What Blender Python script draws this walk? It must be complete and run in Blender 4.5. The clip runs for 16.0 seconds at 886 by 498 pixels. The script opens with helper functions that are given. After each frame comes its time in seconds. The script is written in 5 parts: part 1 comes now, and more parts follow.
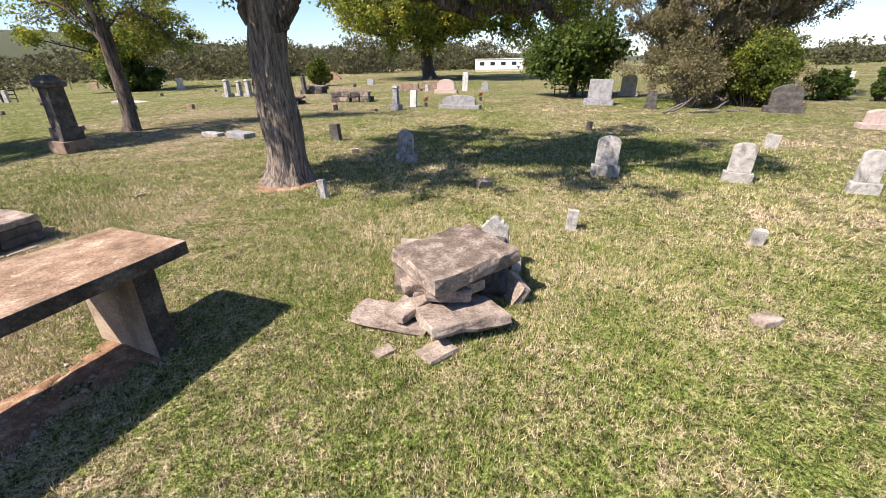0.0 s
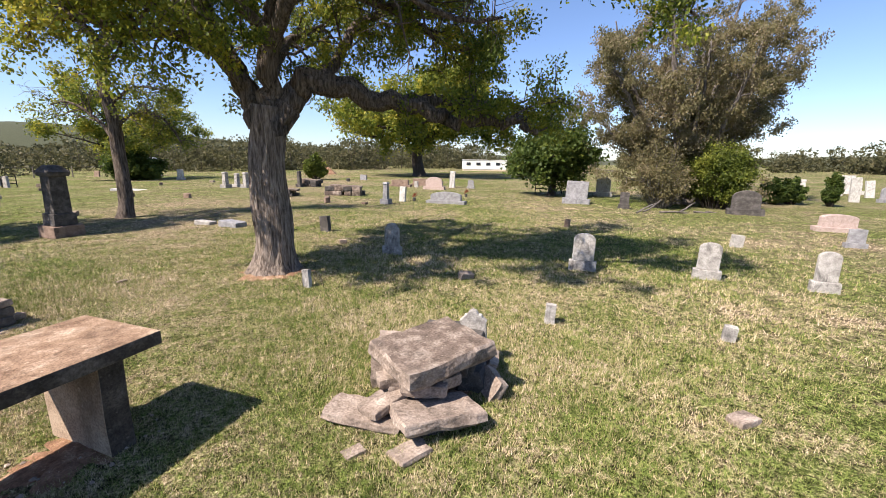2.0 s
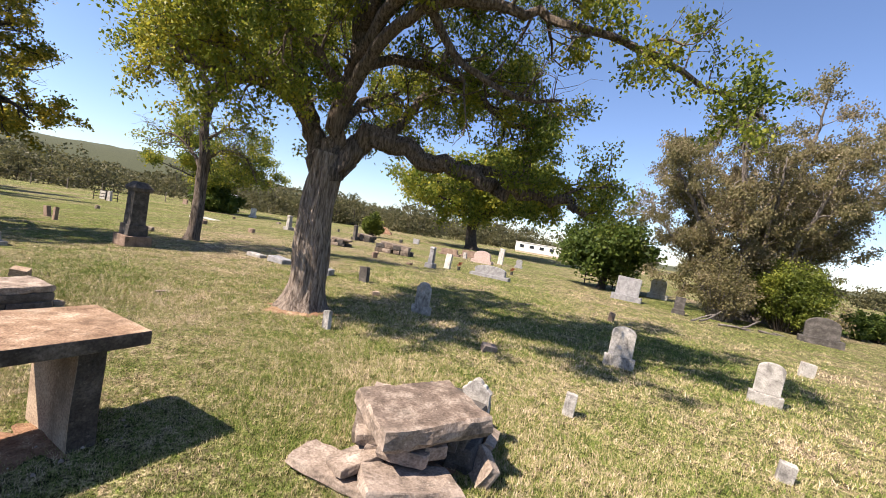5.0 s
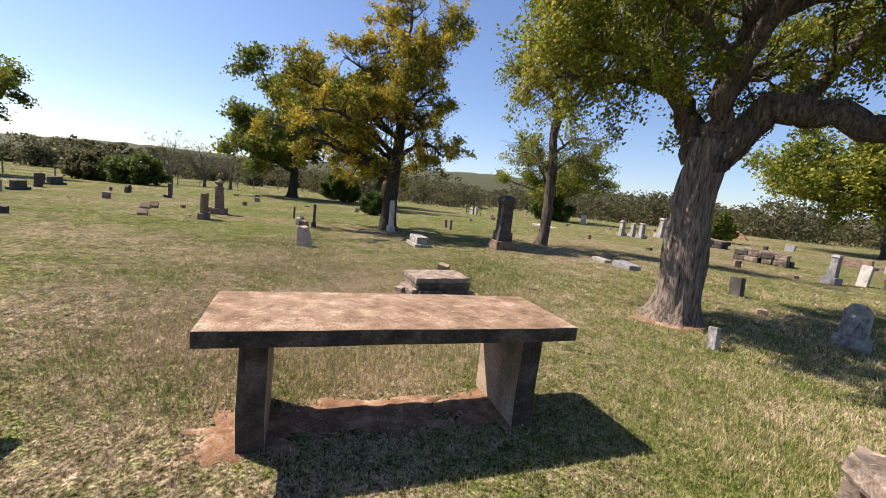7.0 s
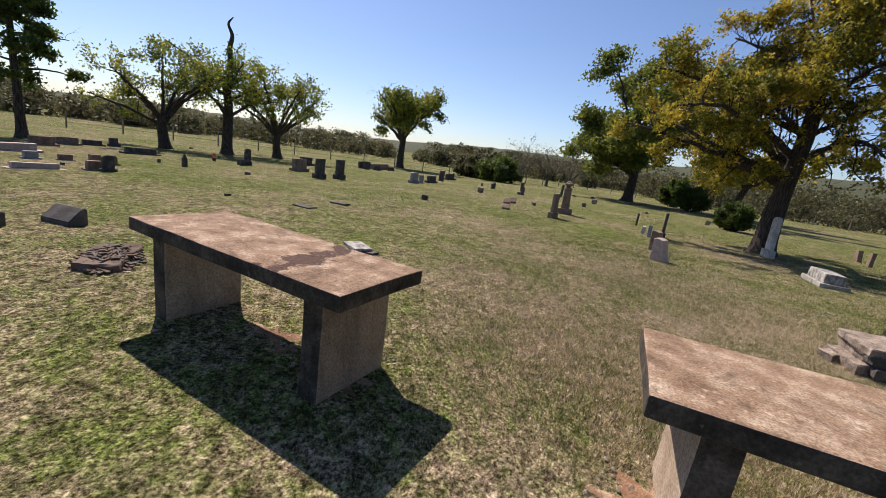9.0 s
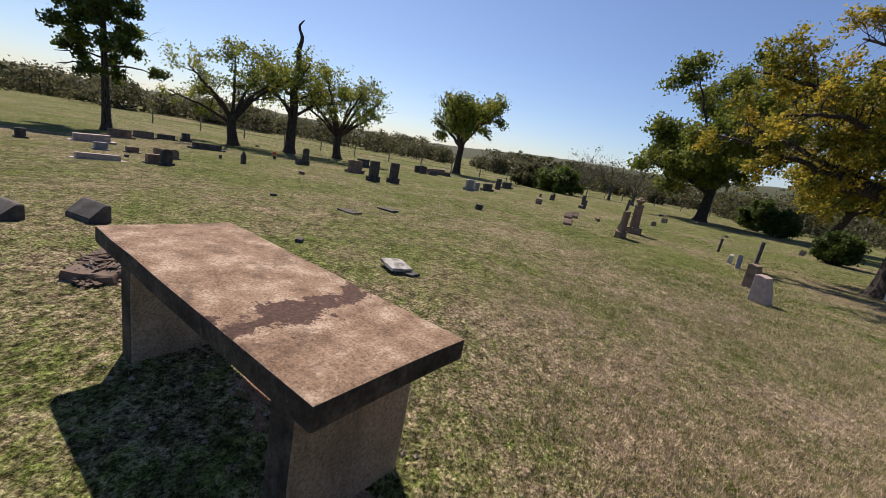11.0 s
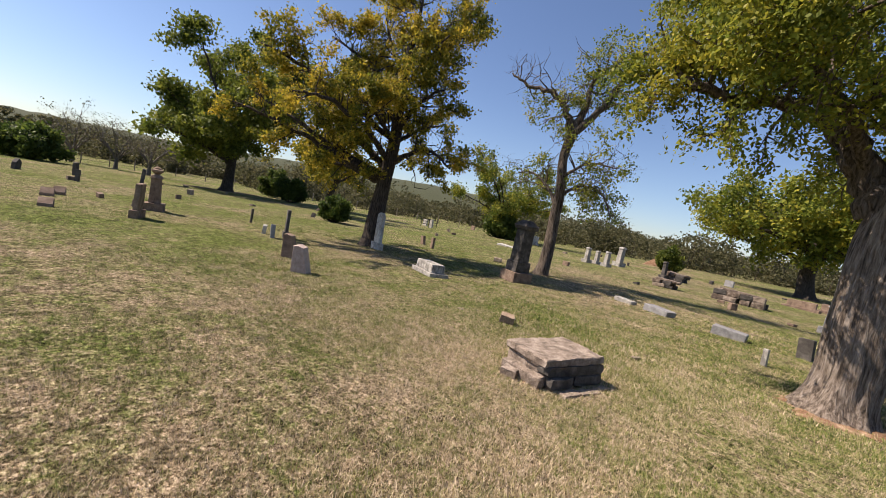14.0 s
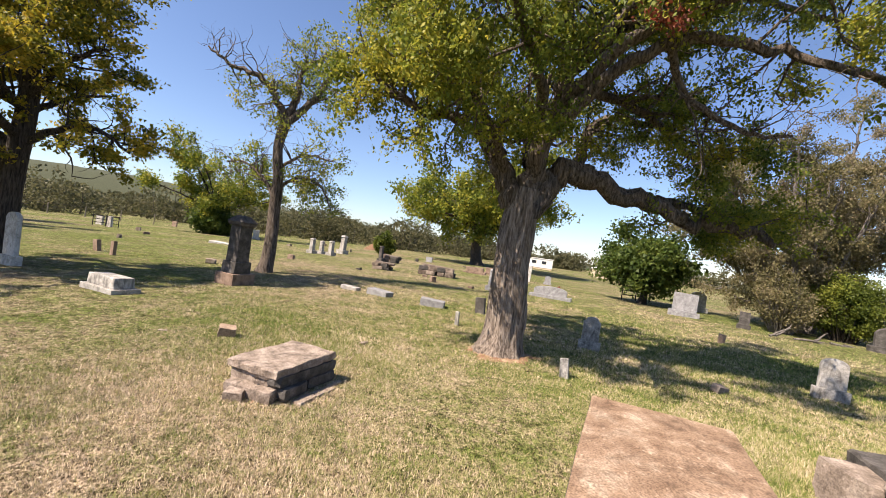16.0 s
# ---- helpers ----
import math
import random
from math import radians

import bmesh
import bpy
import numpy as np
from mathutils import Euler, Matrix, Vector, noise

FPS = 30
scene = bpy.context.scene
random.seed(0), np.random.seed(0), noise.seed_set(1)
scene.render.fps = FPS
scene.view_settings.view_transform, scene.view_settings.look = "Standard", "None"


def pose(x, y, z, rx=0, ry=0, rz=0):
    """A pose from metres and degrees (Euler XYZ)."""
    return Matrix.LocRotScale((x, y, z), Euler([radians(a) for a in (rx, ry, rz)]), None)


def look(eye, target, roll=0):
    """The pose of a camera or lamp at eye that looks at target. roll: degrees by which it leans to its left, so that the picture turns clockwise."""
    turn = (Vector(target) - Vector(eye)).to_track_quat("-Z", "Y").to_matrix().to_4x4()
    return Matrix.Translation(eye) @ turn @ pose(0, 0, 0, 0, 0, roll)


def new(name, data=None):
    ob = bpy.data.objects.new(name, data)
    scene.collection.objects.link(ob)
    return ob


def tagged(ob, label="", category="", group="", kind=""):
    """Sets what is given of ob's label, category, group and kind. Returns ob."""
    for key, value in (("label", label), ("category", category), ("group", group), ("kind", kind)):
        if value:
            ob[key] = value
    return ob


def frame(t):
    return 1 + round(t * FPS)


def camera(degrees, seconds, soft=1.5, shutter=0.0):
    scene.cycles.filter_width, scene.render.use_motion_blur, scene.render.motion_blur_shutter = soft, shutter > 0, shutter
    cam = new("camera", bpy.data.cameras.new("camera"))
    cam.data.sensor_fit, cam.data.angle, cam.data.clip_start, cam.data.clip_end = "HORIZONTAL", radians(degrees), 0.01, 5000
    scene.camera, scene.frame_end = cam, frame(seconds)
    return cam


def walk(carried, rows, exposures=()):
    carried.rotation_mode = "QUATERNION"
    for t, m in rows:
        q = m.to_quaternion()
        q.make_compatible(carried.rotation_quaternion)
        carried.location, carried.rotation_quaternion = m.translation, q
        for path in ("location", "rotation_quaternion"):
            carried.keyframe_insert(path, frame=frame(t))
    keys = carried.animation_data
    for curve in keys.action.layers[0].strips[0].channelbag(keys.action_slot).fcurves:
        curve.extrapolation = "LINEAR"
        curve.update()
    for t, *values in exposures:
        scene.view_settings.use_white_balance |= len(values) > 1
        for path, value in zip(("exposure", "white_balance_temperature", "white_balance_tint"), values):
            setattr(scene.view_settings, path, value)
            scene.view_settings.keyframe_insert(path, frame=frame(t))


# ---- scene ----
cam = camera(94.5, 16.0, soft=0.5)
PATH = [
    (0, (-0.100, -0.171, 1.788), (0.144, 1.630, 0.954), -0.9),
    (0.5, (-0.112, -0.219, 1.800), (0.132, 1.631, 1.080), -0.8),
    (1, (-0.117, -0.257, 1.841), (0.138, 1.626, 1.217), -0.8),
    (1.5, (-0.078, -0.263, 1.859), (0.211, 1.644, 1.327), -0.6),
    (2, (-0.042, -0.265, 1.850), (0.285, 1.662, 1.427), 0.7),
    (2.5, (0.006, -0.259, 1.842), (0.385, 1.676, 1.511), 2.9),
    (3, (0.072, -0.246, 1.817), (0.490, 1.692, 1.555), 5.0),
    (3.2, (0.112, -0.255, 1.812), (0.537, 1.686, 1.581), 5.7),
    (5.3, (0.232, -0.111, 1.664), (0.170, 1.885, 1.566), 10.0),
    (5.5, (0.182, -0.083, 1.649), (-0.003, 1.905, 1.523), 9.8),
    (6, (-0.018, -0.094, 1.606), (-0.573, 1.817, 1.401), 9.2),
    (6.5, (-0.230, -0.178, 1.541), (-1.195, 1.556, 1.288), 8.0),
    (7, (-0.460, -0.060, 1.511), (-1.752, 1.441, 1.240), 6.2),
    (7.5, (-0.625, -0.008, 1.528), (-2.198, 1.190, 1.225), 5.0),
    (8, (-0.833, -0.079, 1.494), (-2.581, 0.825, 1.139), 5.1),
    (8.5, (-1.097, -0.259, 1.506), (-2.965, 0.319, 1.089), 6.5),
    (9, (-1.319, -0.354, 1.462), (-3.255, -0.133, 1.012), 8.1),
    (9.2, (-1.400, -0.376, 1.461), (-3.344, -0.297, 0.994), 8.8),
    (11.3, (-2.363, -0.273, 1.465), (-4.308, -0.304, 1.004), 10.4),
    (11.5, (-2.436, -0.211, 1.477), (-4.385, -0.152, 1.034), 10.3),
    (12, (-2.619, -0.137, 1.509), (-4.543, 0.226, 1.103), 10.1),
    (12.5, (-2.825, -0.057, 1.464), (-4.673, 0.620, 1.109), 9.7),
    (13, (-3.006, 0.082, 1.446), (-4.728, 1.046, 1.124), 9.8),
    (13.5, (-3.255, 0.214, 1.435), (-4.717, 1.551, 1.166), 10.6),
    (14, (-3.444, 0.253, 1.452), (-4.479, 1.955, 1.270), 11.2),
    (14.5, (-3.429, 0.248, 1.496), (-3.948, 2.178, 1.426), 10.2),
    (15, (-3.417, 0.294, 1.531), (-3.547, 2.290, 1.525), 9.4),
    (15.5, (-3.445, 0.362, 1.542), (-3.351, 2.360, 1.548), 8.7),
    (16, (-3.462, 0.381, 1.542), (-3.270, 2.371, 1.534), 7.9),
]
walk(cam, [(t, look(eye, target, roll)) for t, eye, target, roll in PATH],
     exposures=[(t, e + 0.07, k, 17) for t, e, k in ((0.0, 1.24, 6500), (0.5, 1.14, 6500), (3.0, 1.18, 6650), (5.5, 1.3, 6900), (6.2, 1.2, 6850), (7.0, 0.92, 6850), (9.0, 0.52, 6650), (11.5, 0.34, 6650), (12.5, 0.34, 6650), (13.2, 0.48, 6900), (14.0, 0.72, 7000), (14.6, 0.98, 7000), (16.0, 1.18, 7050))])

# ---- light ----
SUN_EL, SUN_AZ = radians(50.5), radians(-115)   # azimuth clockwise from +y
world = bpy.data.worlds.new("world")
scene.world = world
world.use_nodes = True
wn = world.node_tree.nodes
sky = wn.new("ShaderNodeTexSky")
sky.sky_type, sky.sun_disc = "NISHITA", False
sky.sun_elevation, sky.sun_rotation = SUN_EL, SUN_AZ
sky.air_density, sky.dust_density, sky.ozone_density, sky.altitude = 1.0, 0.45, 3.0, 200
hue = wn.new("ShaderNodeMix")
hue.data_type, hue.blend_type = "RGBA", "MULTIPLY"
hue.inputs[0].default_value, hue.inputs[7].default_value = 1.0, (0.92, 0.99, 1.11, 1)
world.node_tree.links.new(sky.outputs[0], hue.inputs[6])
world.node_tree.links.new(hue.outputs[2], wn["Background"].inputs[0])
wn["Background"].inputs[1].default_value = 0.076
sun_dir = Vector((math.sin(SUN_AZ) * math.cos(SUN_EL), math.cos(SUN_AZ) * math.cos(SUN_EL), math.sin(SUN_EL)))
sun_data = bpy.data.lights.new("sun", "SUN")
sun_data.energy, sun_data.angle, sun_data.color = 5.0, radians(0.53), (1.0, 0.92, 0.79)
sun = new("sun", sun_data)
sun.matrix_world = look(sun_dir * 60, (0, 0, 0))

rng = np.random.default_rng(7)
rnd = random.Random(11)


# ---- materials ----
def material(name, rough=0.9, metal=0.0):
    m = bpy.data.materials.new(name)
    m.use_nodes = True
    b = m.node_tree.nodes["Principled BSDF"]
    b.inputs["Roughness"].default_value, b.inputs["Metallic"].default_value = rough, metal
    b.inputs["Specular IOR Level"].default_value = 0.25
    return m, m.node_tree.nodes, m.node_tree.links, b


def coords(n, l, stretch=(1, 1, 1), generated=False):
    """Object coordinates, each thing shifted by its own random amount."""
    tc, mp, info, mul = n.new("ShaderNodeTexCoord"), n.new("ShaderNodeMapping"), n.new("ShaderNodeObjectInfo"), n.new("ShaderNodeMath")
    mul.operation, mul.inputs[1].default_value = "MULTIPLY", 37.0
    l.new(info.outputs["Random"], mul.inputs[0])
    l.new(tc.outputs["Object"], mp.inputs["Vector"])
    l.new(mul.outputs[0], mp.inputs["Location"])
    mp.inputs["Scale"].default_value = stretch
    return mp.outputs[0]


def noise_tex(n, l, vec, scale, detail=6.0, rough=0.6, distort=0.0):
    t = n.new("ShaderNodeTexNoise")
    t.inputs["Scale"].default_value, t.inputs["Detail"].default_value = scale, detail
    t.inputs["Roughness"].default_value, t.inputs["Distortion"].default_value = rough, distort
    l.new(vec, t.inputs["Vector"])
    return t.outputs["Fac"]


def ramp(n, l, fac, stops):
    r = n.new("ShaderNodeValToRGB")
    e = r.color_ramp.elements
    while len(e) < len(stops):
        e.new(0.5)
    for k, (p, c) in enumerate(stops):
        e[k].position, e[k].color = p, (*c, 1)
    l.new(fac, r.inputs[0])
    return r.outputs[0]


def blend(n, l, fac, a, b, mode="MIX"):
    m = n.new("ShaderNodeMix")
    m.data_type, m.blend_type = "RGBA", mode
    for v, s in ((fac, m.inputs[0]), (a, m.inputs[6]), (b, m.inputs[7])):
        if isinstance(v, (int, float)):
            s.default_value = v
        elif isinstance(v, tuple):
            s.default_value = (*v, 1)
        else:
            l.new(v, s)
    return m.outputs[2]


def bump(n, l, b, height, strength=0.5, dist=0.01):
    k = n.new("ShaderNodeBump")
    k.inputs["Strength"].default_value, k.inputs["Distance"].default_value = strength, dist
    l.new(height, k.inputs["Height"])
    l.new(k.outputs[0], b.inputs["Normal"])


def stone_mat(name, base, dark, light, scale=6.0, stain=0.5, grain=90.0, rough=0.92, streak=1.0, depth=0.006, speck=0.4, edge=0.22):
    """Weathered stone: mottled body, fine grain, dark lichen and water stains, pale lichen spots."""
    m, n, l, b = material(name, rough)
    v = coords(n, l)
    body = ramp(n, l, noise_tex(n, l, v, scale, 8), [(0.3, dark), (0.5, base), (0.72, light)])
    fine = ramp(n, l, noise_tex(n, l, v, grain, 4), [(0.32, (speck, speck * 0.94, speck * 0.9)), (0.62, (1.0, 1.0, 1.0))])
    col = blend(n, l, 0.8, body, fine, "MULTIPLY")
    vs = coords(n, l, (1, 1, 0.35 * streak))
    st = ramp(n, l, noise_tex(n, l, vs, scale * 0.7, 9, 0.72, 0.6), [(0.52, (0, 0, 0)), (0.66, (1, 1, 1))])
    k = n.new("ShaderNodeMath")
    k.operation, k.inputs[1].default_value = "MULTIPLY", stain
    l.new(st, k.inputs[0])
    col = blend(n, l, k.outputs[0], col, tuple(0.35 * d for d in dark))
    sp = ramp(n, l, noise_tex(n, l, v, scale * 4.2, 3, 0.5), [(0.66, (0, 0, 0)), (0.72, (1, 1, 1))])
    k2 = n.new("ShaderNodeMath")
    k2.operation, k2.inputs[1].default_value = "MULTIPLY", 0.35
    l.new(sp, k2.inputs[0])
    col = blend(n, l, k2.outputs[0], col, tuple(min(1, 1.25 * c) for c in light))
    geo = n.new("ShaderNodeNewGeometry")
    rim = ramp(n, l, geo.outputs["Pointiness"], [(0.54, (0, 0, 0)), (0.64, (1, 1, 1))])
    k3 = n.new("ShaderNodeMath")
    k3.operation, k3.inputs[1].default_value = "MULTIPLY", edge
    l.new(rim, k3.inputs[0])
    col = blend(n, l, k3.outputs[0], col, tuple(min(1, 1.15 * c) for c in light))
    l.new(col, b.inputs["Base Color"])
    bump(n, l, b, noise_tex(n, l, v, grain * 0.4, 8, 0.7), 0.6, depth)
    return m


STONE = {
    "marble": stone_mat("weathered_marble", (0.38, 0.365, 0.34), (0.17, 0.16, 0.15), (0.54, 0.52, 0.49), 9, 0.9),
    "white": stone_mat("white_marble", (0.52, 0.51, 0.48), (0.30, 0.29, 0.265), (0.64, 0.63, 0.60), 8, 0.6),
    "grey": stone_mat("grey_granite", (0.27, 0.27, 0.28), (0.17, 0.17, 0.18), (0.38, 0.38, 0.39), 9, 0.25, 160, 0.6),
    "dark": stone_mat("dark_stone", (0.085, 0.078, 0.072), (0.045, 0.041, 0.038), (0.17, 0.155, 0.145), 6, 0.5),
    "pink": stone_mat("pink_granite", (0.46, 0.36, 0.32), (0.33, 0.25, 0.22), (0.58, 0.48, 0.44), 12, 0.2, 160, 0.65),
    "brown": stone_mat("brown_sandstone", (0.24, 0.17, 0.13), (0.13, 0.09, 0.07), (0.36, 0.27, 0.21), 5, 0.5),
    "lime": stone_mat("rough_limestone", (0.29, 0.232, 0.19), (0.15, 0.118, 0.096), (0.45, 0.38, 0.325), 7, 0.75, 60, 0.95, 2.5, 0.014),
    "tan": stone_mat("tan_fieldstone", (0.36, 0.26, 0.185), (0.22, 0.155, 0.11), (0.48, 0.39, 0.31), 6, 0.6, 60, 0.95, 2.5, 0.012),
    "slab": stone_mat("lichened_slab", (0.17, 0.13, 0.105), (0.08, 0.062, 0.05), (0.40, 0.34, 0.285), 8, 0.5, 60, 0.95, 2.5, 0.014),
    "concrete": stone_mat("weathered_concrete", (0.32, 0.215, 0.145), (0.185, 0.115, 0.072), (0.56, 0.44, 0.33), 7.0, 0.65, 105, 0.93, 2.5, 0.01, 0.24),
    "concrete_edge": stone_mat("near_black_concrete", (0.075, 0.062, 0.05), (0.03, 0.026, 0.021), (0.17, 0.145, 0.12), 6, 0.6, 60, 0.95, 1.0, 0.012),
    "leg": stone_mat("pale_concrete", (0.42, 0.325, 0.24), (0.27, 0.20, 0.145), (0.52, 0.42, 0.32), 3, 0.45, 70, 0.93, 0.6, 0.006),
}


def patched_top():
    """The second table's top: the same concrete with a broken band of dark exposed aggregate across it."""
    m = STONE["concrete"].copy()
    m.name = "patched_concrete"
    n, l = m.node_tree.nodes, m.node_tree.links
    b = n["Principled BSDF"]
    old = b.inputs["Base Color"].links[0].from_socket
    tc, sep = n.new("ShaderNodeTexCoord"), n.new("ShaderNodeSeparateXYZ")
    l.new(tc.outputs["Object"], sep.inputs[0])
    wob = noise_tex(n, l, tc.outputs["Object"], 6.0, 8, 0.75)
    a, c, d, e = (n.new("ShaderNodeMath") for _ in range(4))
    a.operation, a.inputs[1].default_value = "MULTIPLY_ADD", 0.16      # band slants across the top
    l.new(sep.outputs["Y"], a.inputs[0])
    l.new(sep.outputs["X"], a.inputs[2])
    c.operation, c.inputs[1].default_value = "MULTIPLY_ADD", 0.8
    l.new(wob, c.inputs[0])
    l.new(a.outputs[0], c.inputs[2])
    d.operation, d.inputs[1].default_value = "SUBTRACT", 0.83
    l.new(c.outputs[0], d.inputs[0])
    e.operation = "ABSOLUTE"
    l.new(d.outputs[0], e.inputs[0])
    band = ramp(n, l, e.outputs[0], [(0.065, (1, 1, 1)), (0.085, (0, 0, 0))])
    rust = ramp(n, l, noise_tex(n, l, tc.outputs["Object"], 55, 5, 0.7), [(0.3, (0.03, 0.017, 0.013)), (0.7, (0.11, 0.06, 0.045))])
    l.new(blend(n, l, band, old, rust), b.inputs["Base Color"])
    return m


STONE["patched"] = patched_top()


def lawn_mix(n, l, v):
    """How dry the lawn is, 0 green to 1 straw: broad, middle and tuft-sized patches."""
    parts = [(noise_tex(n, l, v, 0.2, 4, 0.6), 0.9), (noise_tex(n, l, v, 1.6, 6, 0.7), 0.58), (noise_tex(n, l, v, 13.0, 5, 0.78), 1.2)]
    sep, dryer = n.new("ShaderNodeSeparateXYZ"), n.new("ShaderNodeMapRange")      # drier towards the tables
    l.new(v, sep.inputs[0])
    l.new(sep.outputs["X"], dryer.inputs["Value"])
    dryer.inputs["From Min"].default_value, dryer.inputs["From Max"].default_value = 0.8, -4.5
    dryer.inputs["To Min"].default_value, dryer.inputs["To Max"].default_value = -0.03, 0.045
    lush = n.new("ShaderNodeMapRange")      # greener again in the far field
    l.new(sep.outputs["X"], lush.inputs["Value"])
    lush.inputs["From Min"].default_value, lush.inputs["From Max"].default_value = -5.0, -13.0
    lush.inputs["To Min"].default_value, lush.inputs["To Max"].default_value = 0.0, -0.11
    both = n.new("ShaderNodeMath")
    l.new(dryer.outputs[0], both.inputs[0])
    l.new(lush.outputs[0], both.inputs[1])
    total = both.outputs[0]
    for fac, weight in parts:
        k = n.new("ShaderNodeMath")
        k.operation, k.inputs[1].default_value = "MULTIPLY_ADD", weight
        l.new(fac, k.inputs[0])
        l.new(total, k.inputs[2])
        total = k.outputs[0]
    return total


def ground_mat():
    m, n, l, b = material("mown_grass_ground", 1.0)
    tc = n.new("ShaderNodeTexCoord")
    v = tc.outputs["Object"]
    fine = noise_tex(n, l, v, 42, 6, 0.8)
    coarse = noise_tex(n, l, v, 11, 5, 0.75)
    # the darkest stops paint the shadow between blades, along with dark soil
    green = ramp(n, l, fine, [(0.41, (0.018, 0.022, 0.006)), (0.52, (0.12, 0.15, 0.038)), (0.66, (0.34, 0.38, 0.125))])
    straw = ramp(n, l, fine, [(0.41, (0.04, 0.028, 0.016)), (0.52, (0.29, 0.222, 0.145)), (0.66, (0.66, 0.54, 0.42))])
    dry = n.new("ShaderNodeMapRange")
    dry.inputs["From Min"].default_value, dry.inputs["From Max"].default_value = 1.185, 1.52
    l.new(lawn_mix(n, l, v), dry.inputs["Value"])
    col = blend(n, l, dry.outputs[0], green, straw)
    dark = ramp(n, l, coarse, [(0.38, (0.22, 0.21, 0.19)), (0.55, (1.0, 1.0, 1.0))])
    col = blend(n, l, 0.85, col, dark, "MULTIPLY")
    clump = ramp(n, l, noise_tex(n, l, v, 4.5, 4, 0.7), [(0.36, (0.58, 0.6, 0.56)), (0.55, (1.3, 1.3, 1.3))])
    col = blend(n, l, 0.8, col, clump, "MULTIPLY")
    soil = ramp(n, l, noise_tex(n, l, v, 2.6, 7, 0.7), [(0.66, (0, 0, 0)), (0.74, (1, 1, 1))])
    k2 = n.new("ShaderNodeMath")
    k2.operation, k2.inputs[1].default_value = "MULTIPLY", 0.5
    l.new(soil, k2.inputs[0])
    col = blend(n, l, k2.outputs[0], col, (0.30, 0.20, 0.13))
    l.new(col, b.inputs["Base Color"])
    b.inputs["Specular IOR Level"].default_value = 0.05
    bump(n, l, b, coarse, 1.0, 0.06)
    return m


def blade_mat():
    m, n, l, b = material("grass_blades", 0.7)
    tc, geo = n.new("ShaderNodeTexCoord"), n.new("ShaderNodeNewGeometry")
    s2 = n.new("ShaderNodeMath")
    s2.operation, s2.inputs[1].default_value = "MULTIPLY_ADD", 0.55
    l.new(geo.outputs["Random Per Island"], s2.inputs[0])
    l.new(lawn_mix(n, l, tc.outputs["Object"]), s2.inputs[2])
    dry = n.new("ShaderNodeMapRange")
    dry.inputs["From Min"].default_value, dry.inputs["From Max"].default_value = 1.25, 1.98
    l.new(s2.outputs[0], dry.inputs["Value"])
    col = ramp(n, l, dry.outputs[0], [(0.0, (0.075, 0.12, 0.022)), (0.35, (0.2, 0.245, 0.06)), (0.55, (0.36, 0.30, 0.15)), (1.0, (0.70, 0.57, 0.43))])
    l.new(col, b.inputs["Base Color"])
    b.inputs["Specular IOR Level"].default_value = 0.1
    return m


def leaf_mat(name, stops, trans=0.45):
    m, n, l, b = material(name, 0.55)
    geo = n.new("ShaderNodeNewGeometry")
    tc = n.new("ShaderNodeTexCoord")
    patch = noise_tex(n, l, tc.outputs["Object"], 0.7, 3, 0.5)
    s = n.new("ShaderNodeMath")
    s.operation, s.inputs[1].default_value = "MULTIPLY_ADD", 0.5
    l.new(geo.outputs["Random Per Island"], s.inputs[0])
    p2 = n.new("ShaderNodeMath")
    p2.operation, p2.inputs[1].default_value, p2.inputs[2].default_value = "MULTIPLY_ADD", 1.6, -0.55
    l.new(patch, p2.inputs[0])
    l.new(p2.outputs[0], s.inputs[2])
    col = ramp(n, l, s.outputs[0], stops)
    l.new(col, b.inputs["Base Color"])
    t = n.new("ShaderNodeBsdfTranslucent")
    l.new(col, t.inputs["Color"])
    mx = n.new("ShaderNodeMixShader")
    mx.inputs[0].default_value = trans
    l.new(b.outputs[0], mx.inputs[1])
    l.new(t.outputs[0], mx.inputs[2])
    l.new(mx.outputs[0], n["Material Output"].inputs["Surface"])
    return m


LEAF = {
    "oak": leaf_mat("oak_leaves", [(0.1, (0.055, 0.085, 0.013)), (0.42, (0.145, 0.185, 0.028)), (0.7, (0.27, 0.275, 0.036)), (0.98, (0.43, 0.36, 0.045))]),
    "gold": leaf_mat("yellowing_leaves", [(0.1, (0.065, 0.09, 0.014)), (0.42, (0.19, 0.185, 0.024)), (0.72, (0.42, 0.32, 0.035)), (0.98, (0.52, 0.36, 0.05))], 0.55),
    "green": leaf_mat("green_leaves", [(0.1, (0.03, 0.052, 0.012)), (0.5, (0.07, 0.11, 0.022)), (0.95, (0.15, 0.18, 0.035))]),
    "bright": leaf_mat("bright_green_leaves", [(0.1, (0.05, 0.075, 0.012)), (0.5, (0.125, 0.155, 0.024)), (0.95, (0.26, 0.27, 0.045))]),
    "juniper": leaf_mat("juniper_sprays", [(0.1, (0.085, 0.082, 0.032)), (0.5, (0.18, 0.16, 0.075)), (0.8, (0.25, 0.205, 0.12)), (0.98, (0.33, 0.27, 0.19))]),
    "scrub": leaf_mat("scrub_leaves", [(0.1, (0.055, 0.058, 0.026)), (0.5, (0.10, 0.10, 0.046)), (0.95, (0.16, 0.14, 0.075))]),
    "red": leaf_mat("russet_leaves", [(0.1, (0.16, 0.04, 0.02)), (0.9, (0.32, 0.10, 0.06))]),
}


